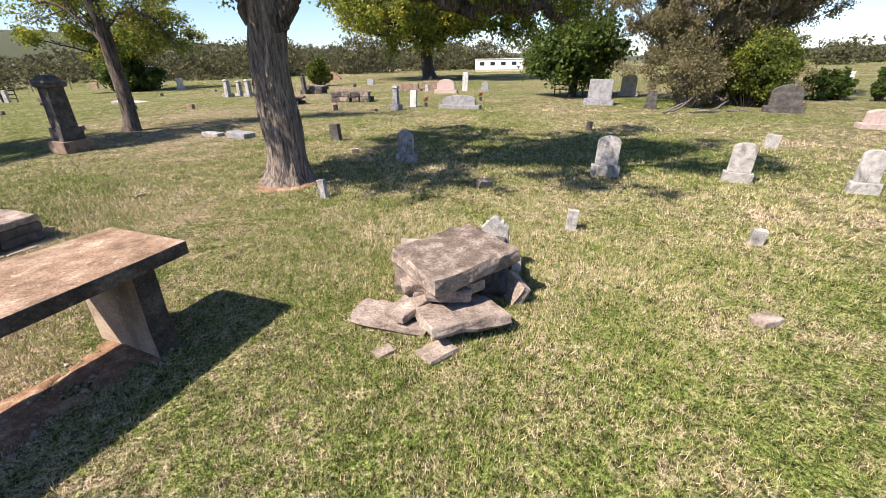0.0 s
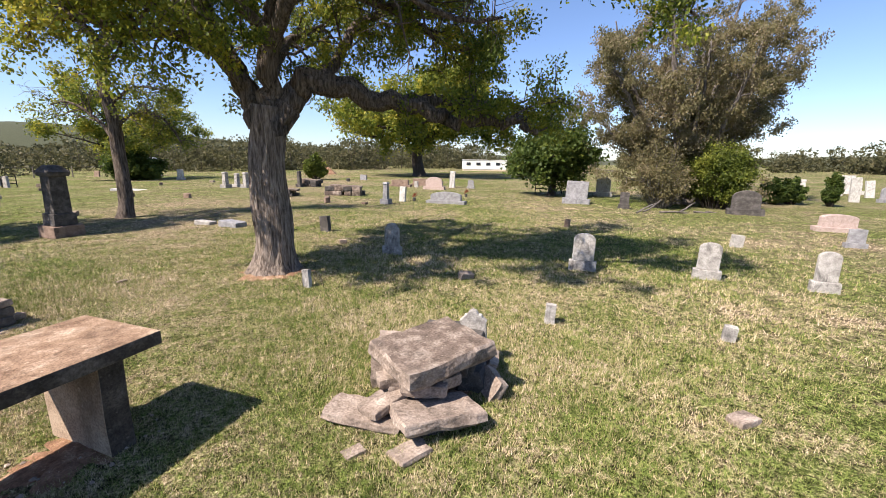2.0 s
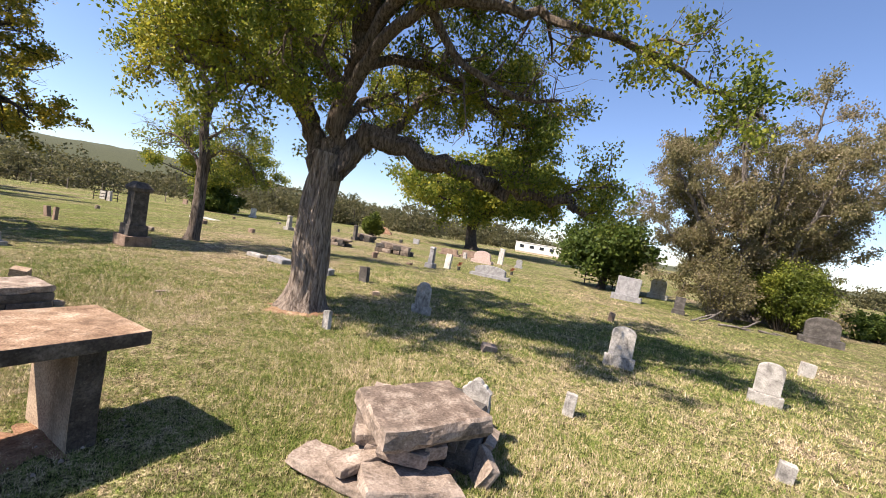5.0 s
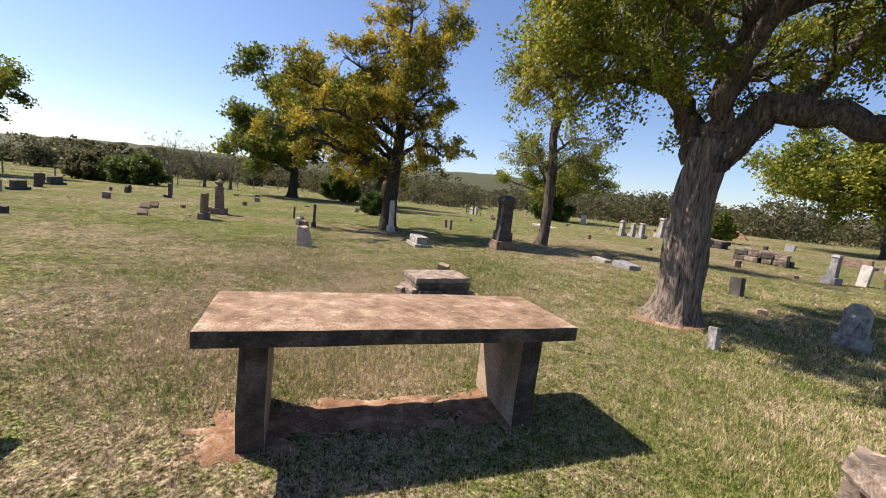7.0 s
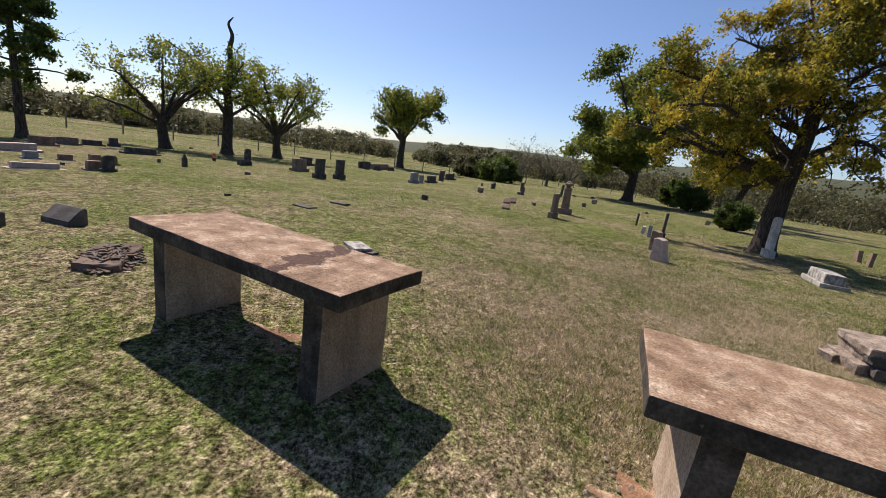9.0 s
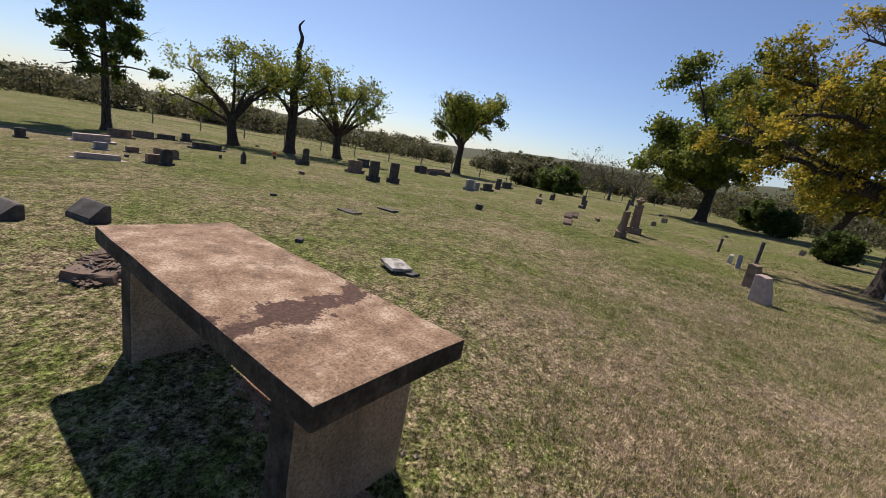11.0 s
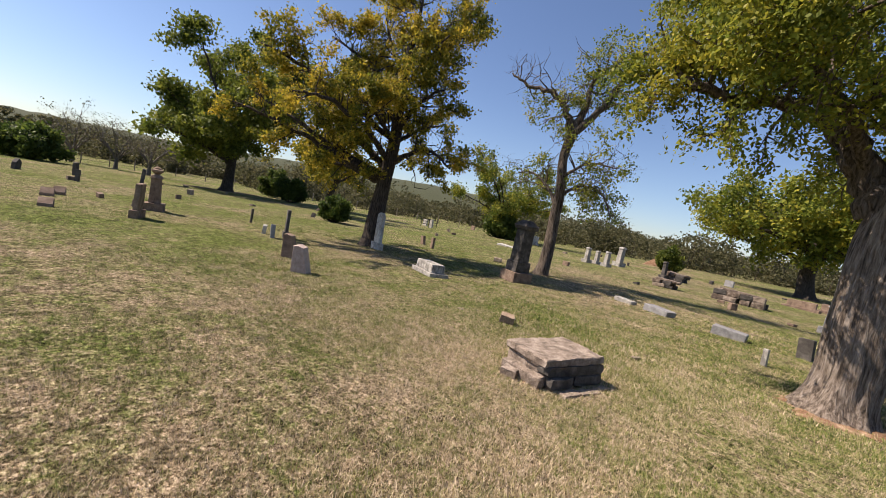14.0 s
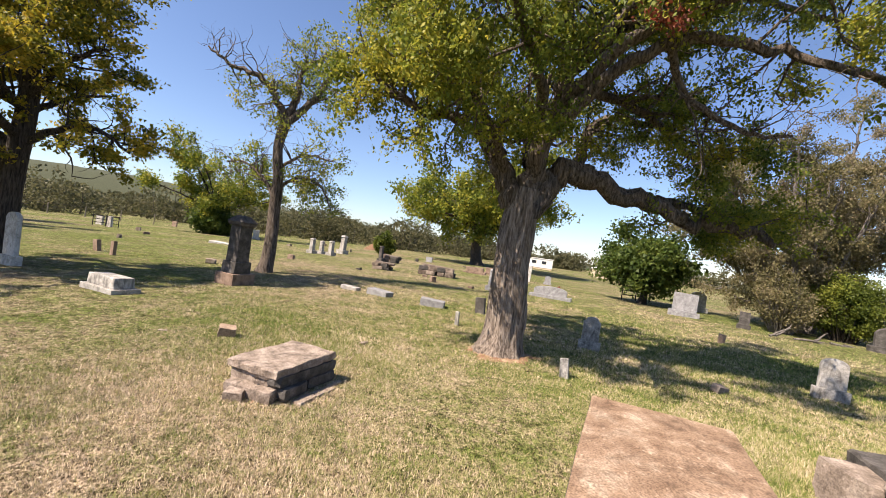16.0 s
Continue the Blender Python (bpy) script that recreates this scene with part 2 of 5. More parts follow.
def bark_mat(name, dark, light):
    m, n, l, b = material(name, 0.95)
    v = coords(n, l, (1, 1, 0.13))
    ridge = noise_tex(n, l, v, 27, 5, 0.65, 0.35)
    fine = noise_tex(n, l, v, 70, 4)
    col = ramp(n, l, ridge, [(0.33, tuple(0.3 * c for c in dark)), (0.46, dark), (0.64, light)])
    col = blend(n, l, 0.5, col, ramp(n, l, fine, [(0.3, (0.6, 0.6, 0.6)), (0.7, (1.0, 1.0, 1.0))]), "MULTIPLY")
    l.new(col, b.inputs["Base Color"])
    bump(n, l, b, ridge, 1.0, 0.05)
    return m


BARK = {"oak": bark_mat("furrowed_bark", (0.16, 0.125, 0.10), (0.34, 0.285, 0.24)),
        "dark": bark_mat("dark_bark", (0.05, 0.04, 0.033), (0.11, 0.09, 0.075)),
        "brown": bark_mat("dark_brown_bark", (0.10, 0.078, 0.062), (0.215, 0.175, 0.145)),
        "grey": bark_mat("dead_grey_wood", (0.15, 0.13, 0.115), (0.27, 0.24, 0.215))}


def plain_mat(name, colour, rough=0.7, metal=0.0, vary=0.25):
    m, n, l, b = material(name, rough, metal)
    v = coords(n, l)
    col = ramp(n, l, noise_tex(n, l, v, 3, 7), [(0.3, tuple(c * (1 - vary) for c in colour)), (0.7, tuple(min(1, c * (1 + vary)) for c in colour))])
    l.new(col, b.inputs["Base Color"])
    return m


# ---- mesh helpers ----
def mesh_from(name, verts, faces, mat, smooth=False):
    me = bpy.data.meshes.new(name)
    me.from_pydata(verts, [], faces)
    me.materials.append(mat)
    if smooth:
        me.polygons.foreach_set("use_smooth", [True] * len(me.polygons))
    return me


def soup(name, verts, per, mat):
    """A mesh of separate faces with `per` corners each, from an array of their corners."""
    me = bpy.data.meshes.new(name)
    nf = len(verts) // per
    me.vertices.add(len(verts))
    me.vertices.foreach_set("co", np.asarray(verts, np.float32).ravel())
    me.loops.add(len(verts))
    me.loops.foreach_set("vertex_index", np.arange(len(verts), dtype=np.int32))
    me.polygons.add(nf)
    me.polygons.foreach_set("loop_start", np.arange(0, len(verts), per, dtype=np.int32))
    me.update(calc_edges=True)
    me.materials.append(mat)
    return me


def part(name, bm, mat, parent, label=""):
    me = bpy.data.meshes.new(name)
    bm.to_mesh(me)
    bm.free()
    me.materials.append(mat)
    return hang(name, me, parent, label)


def hang(name, me, parent, label=""):
    ob = new(name, me)
    ob.parent = parent
    if label:
        ob["label"] = label
    return ob


def fall(x):
    """The field drops gently to the west."""
    return -0.02 * min(54.0, max(0.0, -x - 6.0))


def thing(name, m, label, category, group="", kind=""):
    ob = new(name)
    ob.matrix_world = Matrix.Translation((0, 0, fall(m.translation.x))) @ m
    return tagged(ob, label, category, group, kind)


def worn(bm, amount, scale=3.0, seed=0.0):
    """Pushes vertices about by smooth noise, so that edges are uneven."""
    for v in bm.verts:
        v.co += noise.noise_vector(v.co * scale + Vector((seed, seed * 0.7, -seed))) * amount


def block(sx, sy, sz, z0=0.0, bevel=0.012, cuts=2, wear=0.006, seed=0.0, taper=1.0, scale=5.0):
    """A worn block that stands on z0."""
    bm = bmesh.new()
    bmesh.ops.create_cube(bm, size=1.0)
    for v in bm.verts:
        f = taper if v.co.z > 0 else 1.0
        v.co = Vector((v.co.x * sx * f, v.co.y * sy * f, z0 + (v.co.z + 0.5) * sz))
    if bevel:
        bmesh.ops.bevel(bm, geom=bm.edges[:], offset=bevel, segments=2, affect="EDGES", profile=0.6)
    if cuts:
        bmesh.ops.subdivide_edges(bm, edges=[e for e in bm.edges if e.calc_length() > 0.12], cuts=cuts, use_grid_fill=True)
    worn(bm, wear, scale, seed)
    return bm


def outline_slab(points, thick, z0=0.0, bevel=0.01, wear=0.004, seed=0.0):
    """An upright slab: an outline in x and z, from y = -thick / 2 to thick / 2."""
    bm = bmesh.new()
    vs = [bm.verts.new((x, -thick / 2, z + z0)) for x, z in points]
    f = bm.faces.new(vs)
    ex = bmesh.ops.extrude_face_region(bm, geom=[f])
    for e in ex["geom"]:
        if isinstance(e, bmesh.types.BMVert):
            e.co.y += thick
    bmesh.ops.recalc_face_normals(bm, faces=bm.faces[:])
    if bevel:
        rim = [e for e in bm.edges if len({round(v.co.y, 4) for v in e.verts}) == 1]
        bmesh.ops.bevel(bm, geom=rim, offset=bevel, segments=2, affect="EDGES", profile=0.6)
    worn(bm, wear, 6, seed)
    return bm


def rock(sx, sy, sz, seed, rough=0.12, sides=9, slope=0.0):
    """A broken flat stone: a jagged outline with a rough, chipped edge."""
    r = random.Random(seed)
    bm = bmesh.new()
    ring = []
    per = max(2, sides // 4)
    corners = [(cx * (1 - rough * r.random()), cy * (1 - rough * r.random())) for cx, cy in ((1, -1), (1, 1), (-1, 1), (-1, -1))]
    for k in range(4):
        (ax, ay), (bx, by) = corners[k], corners[(k + 1) % 4]
        for s in range(per):
            f = (s + (r.uniform(-0.25, 0.25) if s else 0)) / per
            out = 1 + (r.uniform(-rough * 0.25, rough * 0.7) if s else 0)
            ring.append(((ax + (bx - ax) * f) * out * sx / 2, (ay + (by - ay) * f) * out * sy / 2))
    sides = len(ring)
    levels = [(0.0, 0.92), (0.3, 1.0), (0.86, 0.985), (1.0, 0.955)]
    rows = []
    for h, w in levels:
        rows.append([bm.verts.new((x * (w + r.uniform(-0.035, 0.025)), y * (w + r.uniform(-0.035, 0.025)), sz * h + slope * x)) for x, y in ring])
    for a, b in zip(rows, rows[1:]):
        for k in range(sides):
            bm.faces.new((a[k], a[(k + 1) % sides], b[(k + 1) % sides], b[k]))
    bm.faces.new(rows[-1])
    bm.faces.new(rows[0][::-1])
    bmesh.ops.triangulate(bm, faces=[f for f in bm.faces if len(f.verts) > 4])
    bmesh.ops.subdivide_edges(bm, edges=bm.edges[:], cuts=1, use_grid_fill=True)
    bmesh.ops.recalc_face_normals(bm, faces=bm.faces[:])
    worn(bm, min(sx, sy, 0.4) * 0.028 + 0.003, 9, seed)
    worn(bm, 0.004, 30, seed)
    return bm


# ---- ground ----
def rise(x, y):
    return 0.025 * noise.noise(Vector((x * 0.35, y * 0.35, 3.1))) + 0.05 * noise.noise(Vector((x * 0.06, y * 0.06, 8.0)))


def make_ground():
    ticks = sorted({0.0} | {s * v for s in (1, -1) for v in [0.5 * k for k in range(1, 41)] + [20 * 1.22 ** k for k in range(1, 26)]})
    verts, faces, n = [], [], len(ticks)
    for y in ticks:
        for x in ticks:
            d = math.hypot(x + 3, y - 3)
            z = rise(x, y) * (1 if d < 30 else 0)
            verts.append((x - 3, y + 3, z + fall(x - 3)))
    for j in range(n - 1):
        for i in range(n - 1):
            a = j * n + i
            faces.append((a, a + 1, a + n + 1, a + n))
    ob = new("ground", mesh_from("ground", verts, faces, ground_mat(), True))
    tagged(ob, "dry mown cemetery lawn, green and straw coloured patches", "ground", kind="structure")


make_ground()


def make_hills():
    """The wooded ridge all round, higher to the north-west."""
    m = plain_mat("distant_woods", (0.055, 0.062, 0.035), 1.0, 0, 0.45)
    verts, faces, n, rows = [], [], 360, 7
    for j in range(rows):
        for k in range(n + 1):
            a = 2 * math.pi * k / n
            az = math.degrees(math.atan2(-math.cos(a), math.sin(a)))     # degrees left of +y
            lift = 7 + 15 * math.exp(-((az - 40) / 34) ** 2) + 4 * noise.noise(Vector((math.cos(a) * 3, math.sin(a) * 3, 1)))
            f = math.sin(math.pi / 2 * j / (rows - 1))
            r = 300 + 90 * j / (rows - 1)
            bumpy = 1.5 * noise.noise(Vector((math.cos(a) * 60, math.sin(a) * 60, j * 2.0))) if j else 0
            verts.append((r * math.cos(a), r * math.sin(a), -1 + lift * f + bumpy))
    for j in range(rows - 1):
        for k in range(n):
            a = j * (n + 1) + k
            faces.append((a, a + 1, a + n + 2, a + n + 1))
    ob = new("backdrop", mesh_from("backdrop", verts, faces, m, True))
    tagged(ob, "low wooded hills along the horizon", "hills", kind="structure")


make_hills()


# ---- trees ----
def tube(verts, faces, pts, radii, sides=8, lump=0.0, seed=0.0):
    """A tapered tube along pts, added to verts and faces."""
    start, side = len(verts), Vector((1, 0.13, 0.05)).normalized()
    for k, (p, r) in enumerate(zip(pts, radii)):
        d = (pts[min(k + 1, len(pts) - 1)] - pts[max(k - 1, 0)]).normalized()
        side = (side - d * side.dot(d)).normalized() if abs(side.dot(d)) < 0.98 else d.orthogonal().normalized()
        up = d.cross(side)
        for s in range(sides):
            a = 2 * math.pi * s / sides
            w = 1.0
            if lump:
                w += lump * noise.noise(Vector((math.cos(a) * 2.2 + seed, math.sin(a) * 2.2, k * 0.12))) + 0.5 * lump * noise.noise(Vector((math.cos(a) * 9, math.sin(a) * 9 + seed, k * 0.1)))
            verts.append(p + (side * math.cos(a) + up * math.sin(a)) * r * w)
    for k in range(len(pts) - 1):
        for s in range(sides):
            a, b = start + k * sides + s, start + k * sides + (s + 1) % sides
            faces.append((a, b, b + sides, a + sides))
    verts.append(pts[-1] + (pts[-1] - pts[-2]) * 0.15)
    for s in range(sides):
        faces.append((start + (len(pts) - 1) * sides + s, start + (len(pts) - 1) * sides + (s + 1) % sides, len(verts) - 1))


def smooth_line(ctrl, steps):
    """A Catmull-Rom line through control points."""
    c = [Vector(p) for p in ctrl]
    c = [c[0] * 2 - c[1]] + c + [c[-1] * 2 - c[-2]]
    out = []
    for k in range(1, len(c) - 2):
        for s in range(steps):
            t = s / steps
            a, b, d, e = c[k - 1], c[k], c[k + 1], c[k + 2]
            out.append(0.5 * (2 * b + (d - a) * t + (2 * a - 5 * b + 4 * d - e) * t * t + (3 * b - a - 3 * d + e) * t ** 3))
    return out + [c[-2]]


def wander(r, start, direction, length, steps, curl, lift):
    """A crooked branch line."""
    pts, p, d = [start.copy()], start.copy(), direction.normalized()
    for k in range(steps):
        d = (d + Vector((r.gauss(0, curl), r.gauss(0, curl), r.gauss(0, curl) + lift))).normalized()
        p = p + d * (length / steps)
        pts.append(p.copy())
    return pts


def leaf_cloud(points, per, spread, size, flat=0.75, droop=0.0, narrow=0.55, corners=4):
    """Corners of small three- or four-sided leaves scattered about the given twig points."""
    pts = np.repeat(np.array([tuple(p) for p in points]), per, 0)
    n = len(pts)
    off = np.clip(rng.normal(0, 1, (n, 3)), -1.6, 1.6) * (spread * rng.uniform(0.3, 1.0, (n, 1)))
    off[:, 2] = off[:, 2] * flat - droop * np.abs(rng.normal(0, 1, n))
    c = pts + off
    a = rng.normal(0, 1, (n, 3))
    a /= np.linalg.norm(a, axis=1)[:, None]
    if droop:
        a = a * 0.5 + np.array([0, 0, -0.9])
        a /= np.linalg.norm(a, axis=1)[:, None]
    b = np.cross(a, rng.normal(0, 1, (n, 3)))
    b /= np.linalg.norm(b, axis=1)[:, None] + 1e-9
    s = size * rng.uniform(0.6, 1.35, (n, 1))
    if corners == 3:
        return np.stack([c - a * s * 0.5, c + b * s * 0.45 + a * s * 0.3, c - b * s * 0.45 + a * s * 0.4], 1).reshape(-1, 3)
    q = np.stack([c - a * s * 0.5, c + b * s * 0.5 * narrow + a * s * 0.05, c + a * s * 0.5, c - b * s * 0.5 * narrow + a * s * 0.05], 1)
    return q.reshape(-1, 3)


def branchwork(r, stems, sub, sub_len, twig_len, curl=0.22, lift=0.05, hang_down=0.0, leafy=1.0):
    """Side branches and twigs along stems (point list, radius list). Returns branch lines and twig tips."""
    lines, tips = [], []
    for pts, radii, begin, alive in stems:
        n = len(pts)
        count = max(2, int(sub * (1 - begin)))
        for k in range(count):
            f = begin + (1 - begin) * (k + r.random()) / count
            i = min(n - 2, int(f * (n - 1)))
            along = (pts[i + 1] - pts[i]).normalized()
            out = Vector((r.gauss(0, 1), r.gauss(0, 1), r.gauss(0.25 - hang_down, 0.7)))
            out = (out - along * out.dot(along) * 0.6).normalized() + along * 0.35
            ln = sub_len * r.uniform(0.5, 1.2) * (1.15 - 0.5 * f)
            br = wander(r, pts[i], out, ln, 6, curl, lift - hang_down * 0.15)
            rad = min(radii[i] * 0.55, 0.014 * ln + 0.018)
            lines.append((br, [rad * (1 - 0.8 * q / 6) for q in range(7)]))
            green = r.random() < leafy * alive
            for j in range(4):
                s = r.randint(2, 6)
                tw = wander(r, br[s], Vector((r.gauss(0, 1), r.gauss(0, 1), r.gauss(0.1 - hang_down, 0.7))) + (br[s] - br[s - 1]).normalized(), twig_len * r.uniform(0.5, 1.2), 4, curl * 1.3, lift - hang_down * 0.3)
                lines.append((tw, [rad * 0.4 * (1 - 0.75 * q / 4) for q in range(5)]))
                tips += [tw[2], tw[3], tw[4]] if green else []
            tips += [br[4], br[6]] if green else []
    return lines, tips


def tree(name, base, trunk, limbs, label, bark, leaves, seed, sub=9, sub_len=1.6, twig_len=0.8, per=14, spread=0.28, size=0.09,
         curl=0.22, lift=0.05, begin=0.35, droop=0.0, hang_down=0.0, sides=14, lump=0.12, keep=1.0, category="tree", extra=None, leafy=0.88, corners=3, limb_bark=None, k=1.0, tall=1.0):
    """A tree: trunk = (control points, foot radius, top radius); limbs = [(control points, radius, end radius)], in metres from the foot."""
    r = random.Random(seed)
    root = thing(name, Matrix.Translation(base), label, category)
    root.scale = (k, k, k * tall)
    pts = smooth_line(trunk[0], 8)
    n = len(pts)
    rad = []
    for k, p in enumerate(pts):
        f = k / (n - 1)
        rad.append((trunk[1] + (trunk[2] - trunk[1]) * f) * (1 + 0.55 * math.exp(-max(p.z, 0) / 0.22)))
    v, fc = [], []
    tube(v, fc, pts, rad, sides, lump, seed)
    hang("trunk", mesh_from("trunk", v, fc, bark, True), root)
    stems = []
    for ctrl, r0, r1, *bare in limbs:
        lp = smooth_line(ctrl, 6)
        lp = [lp[0]] + [p + Vector((r.gauss(0, 1), r.gauss(0, 1), r.gauss(0, 1))) * r0 * 0.22 for p in lp[1:]]
        lr = [r0 + (r1 - r0) * k / (len(lp) - 1) for k in range(len(lp))]
        v, fc = [], []
        tube(v, fc, lp, lr, max(7, sides - 5), lump, seed + 3)
        hang("limb", mesh_from("limb", v, fc, limb_bark or bark, True), root)
        stems.append((lp, lr, bare[0] if bare else begin, bare[1] if len(bare) > 1 else 1.0))
    lines, tips = branchwork(r, stems, sub, sub_len, twig_len, curl, lift, hang_down, leafy)
    v, fc = [], []
    for lp, lr in lines:
        tube(v, fc, lp, lr, 4)
    tagged(hang("branchwork", mesh_from("branchwork", v, fc, limb_bark or bark, True), root), kind="stuff")
    if per:
        tips = [t for t in tips if r.random() < keep]
        tagged(hang("crown", soup("crown", leaf_cloud(tips, per * (6 - corners) // 2 if corners == 4 else per * 2, spread, size * (1.0 if corners == 4 else 0.8), 0.75, droop, 0.55, corners), corners, leaves), root), kind="stuff")
    if extra:
        hang("crown", soup("crown", leaf_cloud([Vector(p) for p in extra[0]], extra[1], extra[2], size), 4, extra[3]), root, extra[4])
    return root


def round_limbs(r, top, height, radius, count, r0, up=0.6):
    """Limbs that spread from a trunk's top into a rounded crown."""
    out = []
    for k in range(count):
        a = 2 * math.pi * (k + r.uniform(-0.3, 0.3)) / count
        f = r.uniform(0.55, 1.0)
        d = Vector((math.cos(a), math.sin(a), 0)) * radius * f
        h = height * (up + (1 - up) * r.random()) * (1.25 - 0.6 * f)
        s = Vector(top) * r.uniform(0.75, 1.0)
        out.append(([s, s + d * 0.35 + Vector((0, 0, h * 0.45)), s + d * 0.75 + Vector((0, 0, h * 0.8)), s + d + Vector((0, 0, h))], r0 * r.uniform(0.6, 1), 0.03))
    return out


# the great oak with its long low limb
OAK_LIMBS = [
    ([(0.15, 0.0, 2.35), (0.55, 0.05, 2.95), (1.0, 0.05, 3.15), (1.75, 0.1, 2.95), (2.7, 0.15, 2.75), (3.6, 0.1, 2.62), (4.5, 0.0, 2.62), (5.0, -0.05, 2.45)], 0.24, 0.05, 0.62),
    ([(2.0, 0.12, 2.9), (2.8, 0.5, 3.0), (3.8, 0.8, 3.05), (4.9, 1.1, 3.0), (5.9, 1.2, 2.75)], 0.12, 0.03, 0.5),
    ([(0.9, 0.1, 3.1), (1.25, 0.6, 3.6), (1.6, 1.1, 4.3), (2.3, 1.5, 4.7), (3.2, 1.3, 4.6), (4.0, 1.5, 5.1)], 0.12, 0.03),
    ([(0.3, -0.3, 3.6), (0.9, -0.9, 4.4), (1.8, -1.4, 4.9), (3.0, -1.5, 4.9), (4.2, -1.9, 4.6), (5.6, -1.8, 4.3), (6.6, -2.0, 3.9)], 0.11, 0.02, 0.3, 0.45),
    ([(0.1, 0.2, 3.2), (0.3, 1.2, 4.0), (0.8, 2.3, 4.5), (1.0, 3.4, 4.6)], 0.1, 0.02),
    ([(-0.3, 0.2, 3.0), (-0.8, -0.4, 3.6), (-1.5, -0.9, 4.0), (-2.4, -1.2, 4.1)], 0.09, 0.02),
    ([(-1.8, 1.0, 5.8), (-2.6, 1.6, 6.2), (-2.8, 2.3, 6.2)], 0.07, 0.02),
    ([(0.7, -0.6, 6.8), (1.6, -1.3, 7.4), (2.6, -1.7, 7.6)], 0.07, 0.02),
    ([(-0.1, 0.1, 2.5), (-0.45, 0.35, 3.2), (-0.75, 0.7, 3.9), (-1.3, 1.0, 4.7), (-1.8, 1.0, 5.9), (-1.9, 0.8, 7.0)], 0.2, 0.04),
    ([(0.05, 0.0, 2.5), (0.2, -0.1, 3.4), (0.45, -0.3, 4.4), (0.3, -0.5, 5.6), (0.7, -0.6, 6.9), (0.8, -0.4, 8.2)], 0.2, 0.04),
    ([(-0.55, 0.45, 3.5), (-1.3, 0.2, 3.75), (-1.9, -0.2, 3.7), (-2.5, -0.4, 3.85), (-3.0, -0.3, 4.3)], 0.1, 0.03),
    ([(0.3, -0.3, 4.0), (1.0, -1.2, 4.8), (2.2, -2.0, 5.3), (3.6, -2.4, 5.6), (5.0, -2.3, 5.3)], 0.11, 0.03, 0.25, 0.85),
    ([(0.2, -0.2, 3.7), (-0.3, -1.1, 4.2), (-0.9, -2.0, 4.5), (-1.3, -2.9, 4.4)], 0.1, 0.03),
    ([(0.4, -0.3, 4.6), (0.9, -1.3, 5.2), (1.2, -2.4, 5.4), (1.3, -3.4, 5.0)], 0.09, 0.03),
    ([(-1.0, 0.8, 4.3), (-1.4, 1.8, 5.0), (-1.3, 3.0, 5.6), (-0.8, 4.0, 5.8)], 0.1, 0.03),
    ([(0.5, -0.4, 5.0), (1.5, 0.6, 6.2), (2.8, 1.6, 7.0), (4.0, 2.2, 7.2)], 0.1, 0.03),
    ([(-1.5, 1.0, 5.3), (-2.4, 0.2, 5.9), (-2.8, -0.6, 6.1)], 0.08, 0.03),
    ([(0.4, -0.5, 5.8), (-0.4, -1.4, 6.6), (-1.2, -1.9, 7.2)], 0.08, 0.03),
    ([(0.3, -0.3, 4.1), (1.2, 0.0, 4.5), (2.3, 0.1, 4.3), (3.3, 0.4, 3.9), (4.2, 0.3, 3.9)], 0.1, 0.03),
    ([(0.35, -0.3, 4.5), (1.3, -0.7, 5.4), (2.5, -0.9, 5.9), (3.8, -0.8, 6.0), (5.0, -1.1, 5.7)], 0.1, 0.03, 0.25, 0.8),
    ([(1.6, -1.3, 4.85), (2.2, -1.0, 4.3), (3.1, -1.1, 3.9), (3.9, -1.2, 3.9)], 0.07, 0.02, 0.2, 0.3),
]
# limb bark is darker than the trunk's, partly crown shade put into the colour
tree("oak_tree", (-1.72, 6.82, -0.05), ([(0, 0, 0), (0.03, 0, 0.6), (0.0, 0, 1.4), (0.03, 0.02, 2.2), (0.08, 0.0, 2.75)], 0.34, 0.28), OAK_LIMBS,
     "large oak with furrowed bark and a long low limb", BARK["oak"], LEAF["oak"], 5, sub=24, sub_len=1.2, twig_len=0.65, per=56, spread=0.16, size=0.066, corners=4, limb_bark=BARK["brown"], leafy=0.93, hang_down=0.08,
     sides=40, lump=0.2, begin=0.25, keep=0.8, extra=([(0.85, -2.3, 4.55), (1.0, -2.4, 4.5), (0.7, -2.35, 4.6), (1.1, -2.2, 4.6)], 60, 0.12, LEAF["red"], "dead russet leaf cluster"), k=0.9, tall=1.09)

